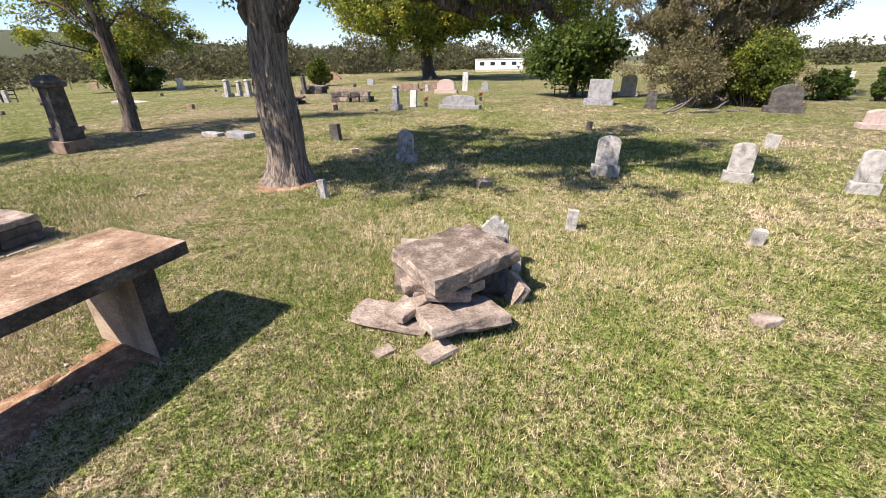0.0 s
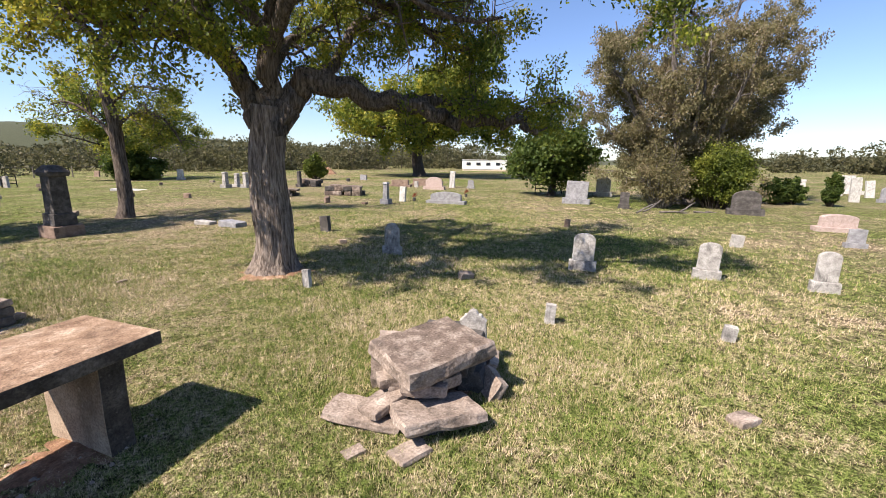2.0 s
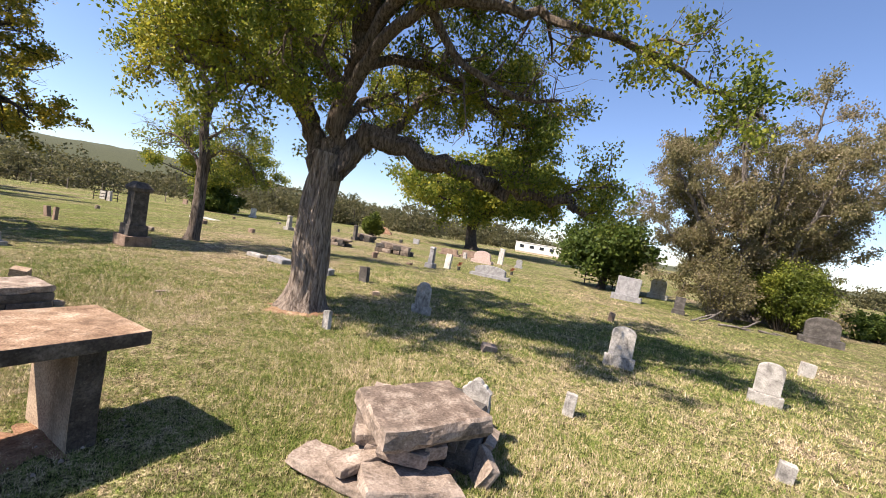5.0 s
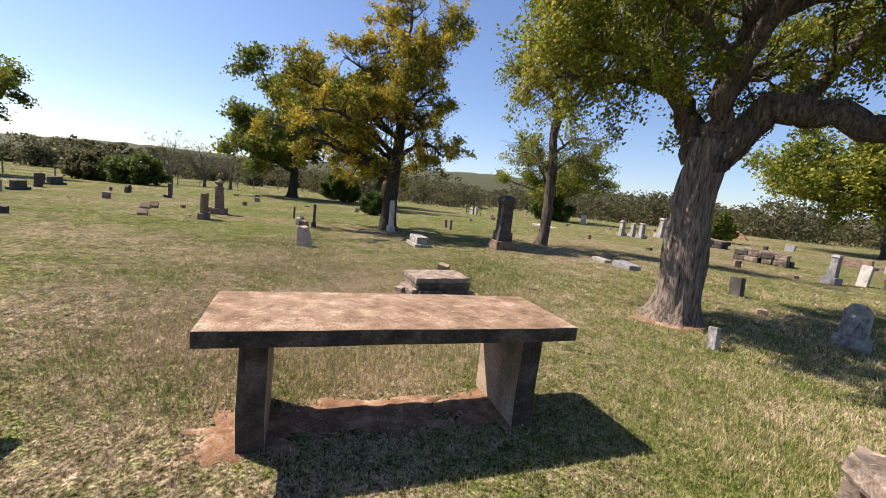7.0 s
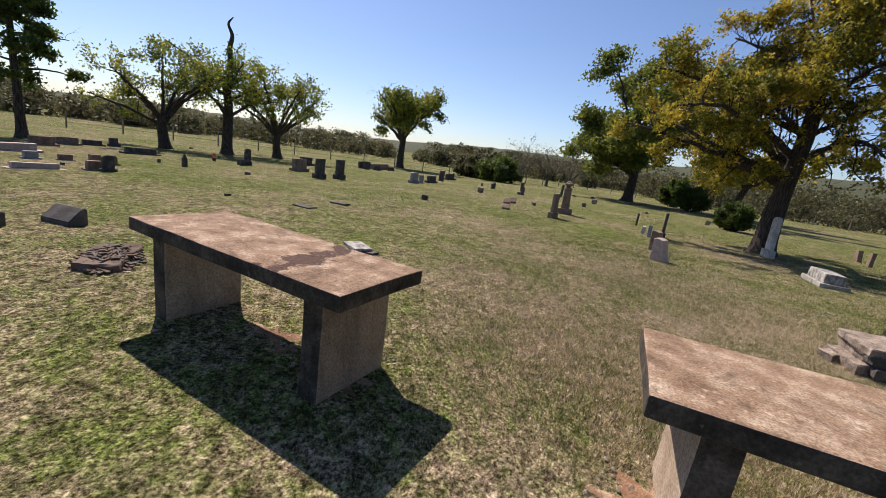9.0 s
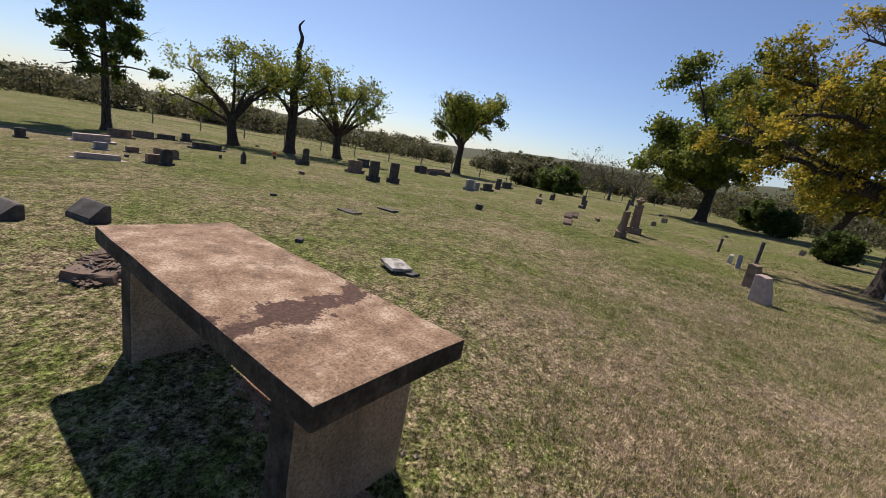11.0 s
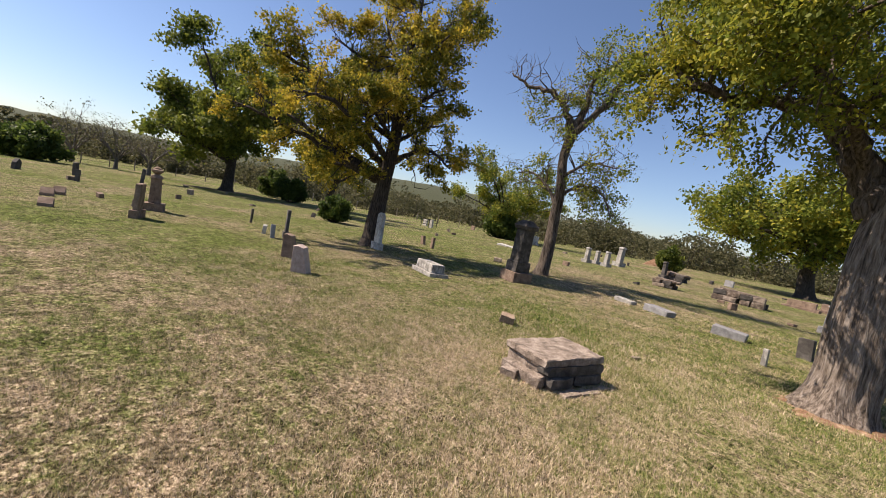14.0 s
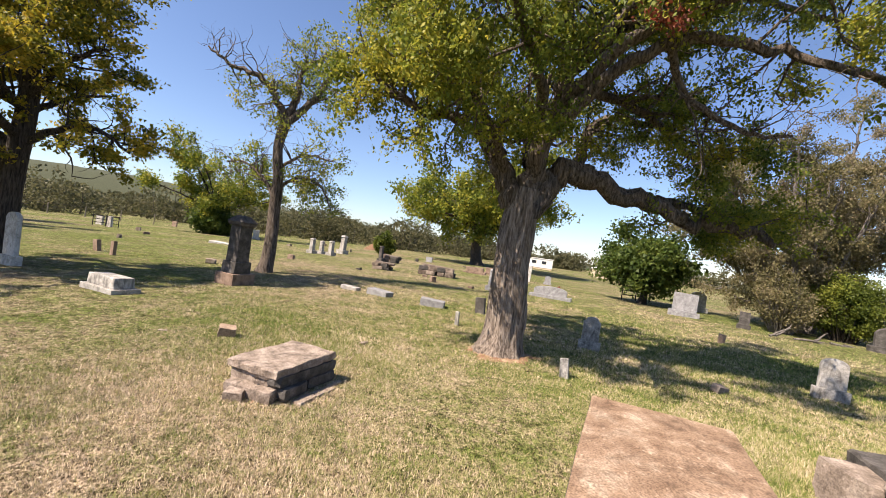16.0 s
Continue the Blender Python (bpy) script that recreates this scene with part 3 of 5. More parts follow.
# half-dead tree beyond the tall monument
tree("half_dead_tree", (-7.8, 14.1, -0.05), ([(0, 0, 0), (0.1, 0, 1.0), (0.05, 0.05, 2.2), (0.05, 0, 3.4), (-0.1, 0, 4.6), (0.1, 0, 5.6)], 0.23, 0.15), [
    ([(0.0, 0, 5.2), (-0.2, -0.1, 6.0), (-0.9, -0.2, 6.8), (-1.9, -0.3, 7.1), (-2.8, -0.3, 7.6)], 0.16, 0.03),
    ([(0.1, 0, 5.5), (0.3, 0.1, 6.5), (0.4, 0.1, 7.4), (1.2, 0, 8.2)], 0.15, 0.03),
    ([(0.1, 0, 5.5), (0.8, 0.1, 6.3), (1.4, 0.1, 7.4), (2.0, 0, 8.3), (2.9, 0.1, 8.8)], 0.14, 0.03),
    ([(0.05, 0, 3.0), (0.7, 0.2, 3.6), (1.5, 0.3, 3.4), (2.0, 0.3, 2.6)], 0.07, 0.02),
    ([(0.05, 0, 2.6), (-0.5, 0.1, 3.4), (-1.3, 0.2, 3.9), (-1.9, 0.3, 3.8)], 0.07, 0.02),
    ([(0.0, 0, 3.8), (0.9, -0.1, 4.4), (1.9, -0.2, 4.3)], 0.06, 0.02)],
     "half-dead tree with bare crooked upper branches", BARK["brown"], LEAF["oak"], 8, sub=24, sub_len=1.3, twig_len=0.9, per=11, spread=0.22, size=0.1, leafy=0.26, sides=18, lump=0.25, hang_down=0.2, begin=0.2, curl=0.36, k=0.9)

# yellowing oak behind the white headstone
rt = random.Random(21)
tree("yellowing_oak_tree", (-12.35, 10.35, -0.05), ([(0, 0, 0), (0.05, 0, 1.2), (0.15, 0, 2.6), (0.2, 0.1, 4.4), (0.1, 0.1, 6.4), (0.3, 0, 8.4)], 0.36, 0.12), [
    ([(0.15, 0, 2.4), (-1.2, -0.2, 2.9), (-2.6, -0.3, 3.1), (-4.2, -0.3, 3.7)], 0.14, 0.03),
    ([(0.2, 0, 3.0), (-0.9, -0.6, 3.9), (-2.2, -0.9, 4.7), (-3.6, -0.9, 5.4)], 0.13, 0.03),
    ([(0.1, 0, 2.8), (-1.2, -1.4, 3.4), (-2.6, -2.4, 4.2), (-4.0, -3.0, 4.8)], 0.12, 0.03),
    ([(0.1, 0, 3.0), (-1.4, 0.9, 3.7), (-3.0, 1.2, 4.4), (-4.8, 1.0, 4.6)], 0.12, 0.03),
    ([(0.2, 0, 3.2), (1.1, 0.1, 3.8), (2.0, 0.2, 3.9), (2.8, 0.2, 3.4)], 0.11, 0.03),
    ([(0.2, 0, 4.4), (1.0, -0.2, 5.2), (1.8, -0.3, 5.8), (2.3, -0.2, 6.0)], 0.1, 0.03),
    ([(0.2, 0, 4.6), (-0.8, 0.4, 5.8), (-1.7, 0.5, 6.6), (-2.3, 0.6, 7.4)], 0.1, 0.03),
    ([(0.2, 0, 4.0), (0.5, -1.2, 4.6), (0.6, -2.3, 4.9)], 0.1, 0.03),
    ([(0.2, 0, 4.0), (0.4, 1.2, 4.9), (0.5, 2.4, 5.4)], 0.1, 0.03),
    ([(0.1, 0, 6.4), (0.8, 0.1, 7.4), (1.7, 0.2, 8.4)], 0.08, 0.03),
    ([(0.1, 0, 5.6), (1.3, -0.6, 6.6), (2.6, -1.0, 7.4)], 0.08, 0.03),
    ([(0.1, 0, 5.8), (-1.3, -0.8, 6.9), (-2.6, -1.2, 7.6)], 0.08, 0.03),
    ([(0.2, 0, 7.2), (1.2, 0.9, 8.2), (1.9, 1.6, 9.0)], 0.07, 0.03),
    ([(0.1, 0, 6.6), (-0.7, 0.1, 7.6), (-1.3, 0.1, 8.8)], 0.08, 0.03),
    ([(0.1, 0, 2.6), (-0.9, -1.6, 3.2), (-1.7, -3.2, 3.7), (-2.6, -4.6, 4.1)], 0.13, 0.03),
    ([(0.15, 0, 3.4), (0.4, -1.8, 4.2), (0.3, -3.4, 4.6), (0.2, -4.6, 4.4)], 0.12, 0.03),
    ([(0.15, 0, 4.2), (-1.0, -1.7, 5.2), (-2.0, -3.0, 5.9), (-2.9, -3.9, 6.2)], 0.11, 0.03),
    ([(0.3, 0, 8.2), (0.4, 0, 9.2), (0.2, 0, 10.2)], 0.07, 0.02)],
     "tall oak with dark trunk and yellowing leaves", BARK["dark"], LEAF["gold"], 22, sub=20, sub_len=1.4, twig_len=0.75, per=22, spread=0.19, size=0.115, begin=0.2, keep=0.85, sides=16, leafy=0.55, k=0.84)

# leaning tree and dense green tree further back
tree("leaning_tree", (-28.2, 22.2, -0.05), ([(0, 0, 0), (0.6, 0, 1.6), (1.4, 0, 3.2)], 0.35, 0.2), round_limbs(random.Random(4), (1.3, 0, 3.0), 3.2, 3.4, 6, 0.16),
     "leaning dark-trunked tree at the cemetery edge", BARK["dark"], LEAF["gold"], 31, sub=8, sub_len=1.6, per=12, spread=0.5, size=0.28, sides=10, k=0.865)
tree("green_tree", (-42.0, 22.5, -0.05), ([(0, 0, 0), (0.2, 0, 2), (0.1, 0, 5), (0.0, 0, 8)], 0.45, 0.2), round_limbs(random.Random(6), (0, 0, 2.8), 14.0, 7.0, 17, 0.2, 0.12),
     "dense green tree by the fence", BARK["dark"], LEAF["bright"], 33, sub=12, sub_len=2.2, per=15, spread=0.6, size=0.3, sides=10, begin=0.2, k=1.15)
tree("small_tree", (-23.1, 44.7, -0.05), ([(0, 0, 0), (0.2, 0, 2), (0.4, 0, 4)], 0.3, 0.15), round_limbs(random.Random(9), (0.3, 0, 3.0), 11.0, 7.5, 12, 0.15, 0.3),
     "light green tree with a low bush at its foot", BARK["dark"], LEAF["oak"], 35, sub=9, sub_len=2.4, per=16, spread=0.6, size=0.27, sides=8, begin=0.2, keep=0.8, k=0.87)
tree("spreading_oak_tree", (5.25, 48.1, -0.05), ([(0, 0, 0), (-0.2, 0, 2), (0.3, 0, 4)], 0.6, 0.4), round_limbs(random.Random(10), (0.2, 0, 3.6), 7.5, 9.5, 12, 0.28, 0.25),
     "spreading oak with sunlit yellow-green crown", BARK["dark"], LEAF["oak"], 36, sub=13, sub_len=3.0, twig_len=1.4, per=17, spread=0.7, size=0.32, sides=10, begin=0.2, keep=0.85, k=1.2)

# juniper thicket
rj = random.Random(12)
jl = []
for k in range(21):
    a, f = rj.uniform(0, 2 * math.pi), rj.uniform(0.2, 1)
    d = Vector((math.cos(a), math.sin(a) * 0.8, 0)) * 5.2 * f
    h = rj.uniform(5.6, 10.2) * (1.1 - 0.35 * f)
    jl.append(([d * 0.15, d * 0.45 + Vector((0, 0, h * 0.4)), d * 0.8 + Vector((0, 0, h * 0.75)), d + Vector((0, 0, h))], 0.13, 0.025))
tree("juniper_tree", (14.3, 17.0, -0.05), ([(0, 0, 0), (0.1, 0, 1.5), (0.0, 0, 3.0)], 0.35, 0.2), jl,
     "shaggy grey-green juniper with many upright stems", BARK["grey"], LEAF["juniper"], 41, sub=15, sub_len=1.7, twig_len=0.9, per=27, spread=0.2, size=0.1, droop=0.12, begin=0.12, sides=10, keep=0.95, leafy=0.92, k=1.06)
tree("green_side_tree", (9.8, 21.6, -0.05), ([(0, 0, 0), (0.1, 0, 1.0), (0.0, 0, 2.0)], 0.2, 0.1), round_limbs(random.Random(14), (0, 0, 1.1), 3.6, 2.0, 9, 0.08, 0.2),
     "dense blue-green cedar beside the juniper", BARK["dark"], LEAF["green"], 43, sub=9, sub_len=1.2, per=12, spread=0.45, size=0.24, begin=0.1, sides=8, k=1.0)


def bush(name, x, y, w, h, leaves, seed, label, count=60, per=60, size=0.12, bark="dark", category="bush"):
    r = random.Random(seed)
    root = thing(name, Matrix.Translation((x, y, -0.03)), label, category)
    v, fc, tips = [], [], []
    for k in range(count):
        a, f = r.uniform(0, 2 * math.pi), math.sqrt(r.random())
        d = Vector((math.cos(a) * w / 2 * f, math.sin(a) * w / 2 * f, h * r.uniform(0.35, 1.0) * (1.05 - 0.45 * f * f)))
        ln = [Vector((d.x * 0.3, d.y * 0.3, 0)), Vector((d.x * 0.6, d.y * 0.6, d.z * 0.4)), d * 0.8 + Vector((0, 0, d.z * 0.05)), d]
        tube(v, fc, ln, [0.02, 0.015, 0.01, 0.005], 5)
        tips += [ln[1] + Vector((0, 0, 0.1)), ln[2], ln[3], (ln[2] + ln[3]) / 2]
    tagged(hang("stemwork", mesh_from("stemwork", v, fc, BARK[bark], True), root), kind="stuff")
    if per:
        hang("crown", soup("crown", leaf_cloud(tips, per * 2, w * 0.09, size * 0.78, corners=3), 3, leaves), root)
    return root


bush("green_bush", 14.2, 15.0, 2.5, 2.9, LEAF["bright"], 51, "bright green bush under the juniper", 60, 45, 0.11)
bush("twiggy_bush", 12.0, 15.5, 2.4, 2.8, LEAF["juniper"], 52, "grey twiggy shrub with few leaves", 90, 12, 0.1, "grey")


# ---- stone tables ----
def stone_table(m, length, width, height, label, seed, top="concrete"):
    root = thing("stone_table", m, label, "table", "concrete tables")
    t = 0.095
    bm = block(length, width, t, height - t, 0.014, 6, 0.006, seed, 1.0, 2.2)
    me_edge = part("tabletop", bm, STONE[top], root, "tan lichened concrete top with near-black edges")
    # side and bottom faces take the near-black concrete
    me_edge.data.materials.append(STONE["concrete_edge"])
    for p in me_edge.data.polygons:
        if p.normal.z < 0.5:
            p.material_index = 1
    for s in (-1, 1):
        lw = width * 0.8
        leg = part("leg", block(0.15, lw, height - t + 0.08, -0.08, 0.014, 5, 0.008, seed + s, 1.0, 3.0), STONE["leg"], root)
        leg.location = (s * length * 0.375, 0, 0)
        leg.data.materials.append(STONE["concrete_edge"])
        # leg ends take the near-black concrete, broad faces stay pale
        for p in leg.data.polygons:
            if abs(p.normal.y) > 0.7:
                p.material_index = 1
    return root


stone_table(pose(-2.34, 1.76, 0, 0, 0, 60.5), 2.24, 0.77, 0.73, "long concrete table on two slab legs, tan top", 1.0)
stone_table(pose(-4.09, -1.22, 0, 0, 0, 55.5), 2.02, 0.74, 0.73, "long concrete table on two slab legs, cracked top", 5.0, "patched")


# ---- graves ----
YAW = -30


def profile(w, h, top):
    """Half-outlines of headstone tops, in x and z."""
    pts = [(-w / 2, 0), (w / 2, 0)]
    if top == "flat":
        pts += [(w / 2, h * 0.97), (w * 0.46, h), (-w * 0.46, h), (-w / 2, h * 0.97)]
    elif top == "point":
        pts += [(w / 2, h * 0.7), (0, h), (-w / 2, h * 0.7)]
    else:
        rise_top = {"round": 0.3 * w, "arch": 0.12 * w, "shoulder": 0.2 * w}[top]
        half = w / 2 if top != "shoulder" else w * 0.36
        if top == "shoulder":
            pts += [(w / 2, h - rise_top - 0.04)]
        for k in range(13):
            a = math.pi * k / 12
            pts.append((math.cos(a) * half, h - rise_top + math.sin(a) * rise_top))
        if top == "shoulder":
            pts += [(-w / 2, h - rise_top - 0.04)]
    return pts


def headstone(x, y, w, h, mat, label, seed, top="round"):
    r = random.Random(seed)
    root = thing("headstone", pose(x, y, 0, r.uniform(-2, 2), r.uniform(-2, 2), YAW + r.uniform(-5, 5)), label, "headstone", "headstones")
    t = min(0.2, max(0.07, 0.22 * w)) if h > 0.4 else 0.14
    bh = min(0.22, h * 0.24)
    part("base", block(w * 1.28, t * 1.9, bh + 0.06, -0.06, 0.012, 2, 0.006, seed), STONE[mat], root)
    part("tablet", outline_slab(profile(w, h - bh, top), t, bh, 0.012, 0.004, seed), STONE[mat], root)
    return root


def marker(x, y, w, h, mat, label, seed, top="flat"):
    r = random.Random(seed)
    root = thing("grave_marker", pose(x, y, 0, r.uniform(-6, 6), r.uniform(-7, 7), YAW + r.uniform(-8, 8)), label, "grave marker", "grave markers")
    part("stone", outline_slab(profile(w, h + 0.08, top), max(0.06, min(0.16, w * 0.6)), -0.08, 0.01, 0.008, seed), STONE[mat], root)
    return root


def column(x, y, w, h, mat, label, seed, top=""):
    r = random.Random(seed)
    root = thing("column_monument", pose(x, y, 0, r.uniform(-2, 2), r.uniform(-2, 2), YAW), label, "monument", "column monuments")
    part("base", block(w * 1.5, w * 1.5, h * 0.22 + 0.05, -0.05, 0.012, 2, 0.008, seed), STONE[mat], root)
    part("shaft", block(w * 0.85, w * 0.85, h * 0.7, h * 0.22, 0.012, 2, 0.006, seed, 0.85), STONE[mat], root)
    part("cap", block(w, w, h * 0.09, h * 0.915, 0.015, 1, 0.004, seed, 0.6), STONE[mat], root)
    return root


def lathe(points, sides=14):
    bm = bmesh.new()
    rows = [[bm.verts.new((math.cos(2 * math.pi * s / sides) * r, math.sin(2 * math.pi * s / sides) * r, z)) for s in range(sides)] for r, z in points]
    for a, b in zip(rows, rows[1:]):
        for s in range(sides):
            bm.faces.new((a[s], a[(s + 1) % sides], b[(s + 1) % sides], b[s]))
    bm.faces.new(rows[-1])
    bm.faces.new(rows[0][::-1])
    return bm


def urn_column(x, y, w, h, mat, label, seed, top=""):
    root = column(x, y, w, h * 0.82, mat, label, seed)
    z, u = h * 0.8, w * 0.5
    part("urn", lathe([(u * 0.5, z), (u * 0.35, z + h * 0.04), (u * 0.9, z + h * 0.1), (u * 0.95, z + h * 0.14), (u * 0.5, z + h * 0.17), (u * 0.6, z + h * 0.18), (u * 0.1, z + h * 0.22)]), STONE[mat], root)


def wedge(x, y, w, h, mat, label, seed, top=""):
    r = random.Random(seed)
    root = thing("grave_marker", pose(x, y, 0, 0, r.uniform(-3, 3), YAW + 60), label, "grave marker", "grave markers")
    pts = [(-w / 2, -0.05), (w / 2, -0.05), (w * 0.1, h * 0.93), (-w * 0.25, h), (-w * 0.5, h * 0.97)]
    part("stone", outline_slab(pts, w * 0.8, 0, 0.012, 0.008, seed), STONE[mat], root)


def slant_marker(x, y, w, h, mat, label, seed, top=""):
    root = thing("slant_marker", pose(x, y, 0, 0, 0, 70), label, "grave marker", "slanted markers")
    bm = bmesh.new()
    d = max(0.22, w * 0.35)
    pts = [(-d / 2, -0.04), (d / 2, -0.04), (d / 2, h), (d * 0.25, h * 1.02), (-d / 2, h * 0.35)]
    vs = [bm.verts.new((-w / 2, a, b)) for a, b in pts]
    f = bm.faces.new(vs)
    ex = bmesh.ops.extrude_face_region(bm, geom=[f])
    for e in ex["geom"]:
        if isinstance(e, bmesh.types.BMVert):
            e.co.x += w
    bmesh.ops.recalc_face_normals(bm, faces=bm.faces[:])
    bmesh.ops.bevel(bm, geom=bm.edges[:], offset=0.01, segments=2, affect="EDGES")
    part("stone", bm, STONE[mat], root)


headstone(0.30, 7.90, 0.31, 0.62, "marble", "stained marble headstone on a stone base in tree shade", 0, "shoulder")
headstone(3.56, 6.25, 0.36, 0.64, "marble", "pale marble headstone with rounded top on base", 1, "round")
headstone(5.35, 5.46, 0.32, 0.60, "marble", "small grey marble headstone with rounded top on base", 2, "round")
headstone(6.60, 4.60, 0.28, 0.60, "marble", "narrow grey marble headstone on a stepped base", 3, "round")
marker(-1.04, 5.80, 0.12, 0.26, "marble", "small pale marble footstone in the grass", 4, "flat")
marker(1.96, 4.00, 0.12, 0.23, "marble", "small pale marble footstone beside the stone tomb", 5, "flat")
marker(3.68, 3.27, 0.13, 0.16, "marble", "tilted small pale footstone in the grass", 6, "flat")
marker(-1.30, 10.69, 0.24, 0.40, "dark", "small dark upright headstone", 7, "flat")
headstone(9.10, 17.30, 0.95, 1.00, "grey", "grey granite headstone in partial shade", 8, "flat")
headstone(12.60, 21.00, 0.75, 1.05, "white", "white marble headstone with rounded top", 9, "round")
headstone(3.10, 17.60, 1.40, 0.50, "grey", "wide low grey granite headstone with arched top", 10, "arch")
headstone(3.86, 26.48, 1.12, 0.79, "pink", "pinkish granite headstone on a wide base", 11, "round")
marker(5.36, 28.14, 0.36, 1.11, "white", "tall narrow white marble headstone", 12, "flat")
column(0.47, 17.67, 0.26, 0.91, "grey", "small column monument on a square base", 13, "flat")
marker(1.25, 18.67, 0.28, 0.66, "white", "plain white upright headstone", 14, "flat")
headstone(1.85, 29.48, 1.28, 0.44, "brown", "low brown double headstone", 15, "flat")
marker(2.92, 28.66, 0.25, 0.40, "marble", "tiny upright marker stone", 16, "flat")
headstone(6.51, 27.34, 0.41, 0.58, "grey", "small grey headstone on base", 17, "round")
marker(-0.94, 38.43, 0.64, 0.48, "grey", "small grey upright marker", 18, "flat")
marker(8.20, 7.77, 0.24, 0.25, "marble", "low rough block marker", 19, "flat")
headstone(13.00, 9.30, 0.85, 0.48, "pink", "wide pale pink granite headstone", 20, "arch")
headstone(10.90, 7.30, 0.33, 0.42, "grey", "square grey headstone on base", 21, "flat")
headstone(13.60, 12.90, 0.90, 0.90, "dark", "lichen-stained rounded headstone beside shrubs", 22, "round")
marker(5.50, 10.83, 0.16, 0.23, "brown", "small brown upright marker stone", 23, "flat")
marker(15.01, 15.79, 0.30, 0.35, "dark", "small dark blue-grey marker", 24, "flat")
headstone(10.20, 15.30, 0.35, 0.65, "dark", "dark headstone half hidden by the shrub", 25, "flat")
marker(24.20, 17.00, 0.40, 1.25, "white", "white masonry corner post", 26, "flat")
marker(28.20, 20.80, 0.45, 0.90, "white", "white upright headstone in the grass", 27, "flat")
marker(28.50, 19.30, 0.40, 1.00, "white", "white upright headstone in the grass", 28, "flat")
headstone(25.70, 16.60, 0.60, 0.80, "grey", "grey headstone with rounded top", 29, "round")
headstone(40.00, 29.00, 0.90, 1.00, "white", "small white headstone in the grass", 30, "flat")
headstone(30.60, 25.20, 0.70, 0.80, "white", "small white headstone in the grass", 31, "flat")
headstone(31.00, 22.00, 0.80, 0.90, "white", "white headstone with rounded top", 32, "round")
column(-9.46, 28.42, 0.33, 1.03, "marble", "small stone column monument", 33, "flat")
column(-8.98, 29.16, 0.30, 0.91, "marble", "small stone column monument", 34, "flat")
column(-8.20, 28.33, 0.33, 0.99, "marble", "small stone column monument", 35, "flat")
column(-8.07, 32.59, 0.45, 1.44, "marble", "tall stone column monument with cap", 36, "flat")
column(-4.86, 28.40, 0.27, 1.06, "dark", "small dark column monument", 37, "flat")
headstone(-11.75, 10.00, 0.45, 1.15, "white", "tall white headstone with dark stained side on base", 38, "round")
wedge(-9.06, 5.00, 0.30, 0.47, "pink", "pinkish wedge-shaped stone marker", 39, "flat")
wedge(-10.38, 5.75, 0.27, 0.48, "brown", "broken brown stone leaning on a base", 40, "flat")
headstone(-13.03, 7.62, 0.37, 0.80, "dark", "tall dark narrow headstone on base", 41, "flat")
marker(-12.89, 7.11, 0.18, 0.37, "grey", "small grey headstone with shadowed face", 42, "flat")
marker(-13.60, 7.33, 0.17, 0.28, "white", "small white headstone with rounded top", 43, "round")
marker(-16.34, 8.70, 0.12, 0.48, "dark", "thin dark stone post", 44, "flat")
# next four: darker stone colours stand in for their shaded east sides
headstone(-15.20, 4.90, 0.50, 0.85, "brown", "upright headstone on base, browned for its shaded face", 45, "flat")
urn_column(-17.30, 6.15, 0.34, 1.30, "brown", "column monument with draped urn", 46, "flat")
headstone(-19.20, -3.95, 0.50, 0.82, "dark", "granite headstone on base in the field, darkened for its shaded face", 47, "flat")
headstone(-20.30, -3.30, 0.52, 0.85, "dark", "granite headstone on base in the field, darkened for its shaded face", 48, "flat")
headstone(-25.10, 0.14, 0.65, 0.56, "grey", "small grey headstone in the grass", 49, "flat")
marker(-26.15, 0.58, 0.37, 0.44, "grey", "small narrow grey headstone", 50, "flat")
headstone(-27.97, 1.31, 0.85, 0.41, "dark", "low dark headstone in the grass", 51, "flat")
slant_marker(-6.61, -4.40, 0.46, 0.22, "dark", "slanted dark granite grave marker", 52, "flat")
slant_marker(-6.15, -4.90, 0.40, 0.18, "dark", "slanted dark granite grave marker", 53, "flat")
headstone(-11.13, -8.37, 0.81, 0.15, "pink", "long low pinkish granite headstone", 54, "flat")
headstone(-14.35, -11.47, 0.88, 0.25, "pink", "wide pinkish granite headstone", 55, "flat")
headstone(-12.98, -9.97, 0.28, 0.21, "grey", "grey granite headstone in the grass", 56, "flat")
headstone(-13.60, -9.61, 0.30, 0.18, "brown", "brown granite headstone in the grass", 57, "flat")
headstone(-12.08, -7.81, 0.35, 0.26, "brown", "brown granite headstone with flat top", 58, "flat")
marker(-12.33, -7.65, 0.10, 0.14, "brown", "small brown marker in the grass", 59, "flat")
headstone(-13.79, -8.58, 0.28, 0.30, "brown", "brown granite headstone in the grass", 60, "round")
headstone(-12.12, -7.54, 0.27, 0.43, "dark", "dark rounded headstone with white crown on base", 61, "round")
headstone(-14.06, -9.18, 0.25, 0.23, "brown", "brown granite headstone in the grass", 62, "flat")
marker(-16.70, -8.93, 0.09, 0.13, "dark", "tiny dark marker in the grass", 63, "flat")
marker(-16.42, -7.93, 0.16, 0.43, "dark", "narrow dark pointed headstone", 64, "point")
headstone(-21.21, -7.61, 0.33, 0.76, "dark", "tall dark headstone under the bare tree", 65, "round")
headstone(-19.73, -14.14, 0.74, 0.27, "brown", "wide brown granite headstone", 66, "flat")
headstone(-17.51, -13.30, 0.73, 0.33, "brown", "wide brown granite headstone", 67, "flat")
headstone(-22.24, -13.98, 0.34, 0.38, "dark", "dark granite headstone in the grass", 68, "flat")
headstone(-19.47, -11.16, 1.13, 0.25, "dark", "long dark granite headstone", 69, "flat")
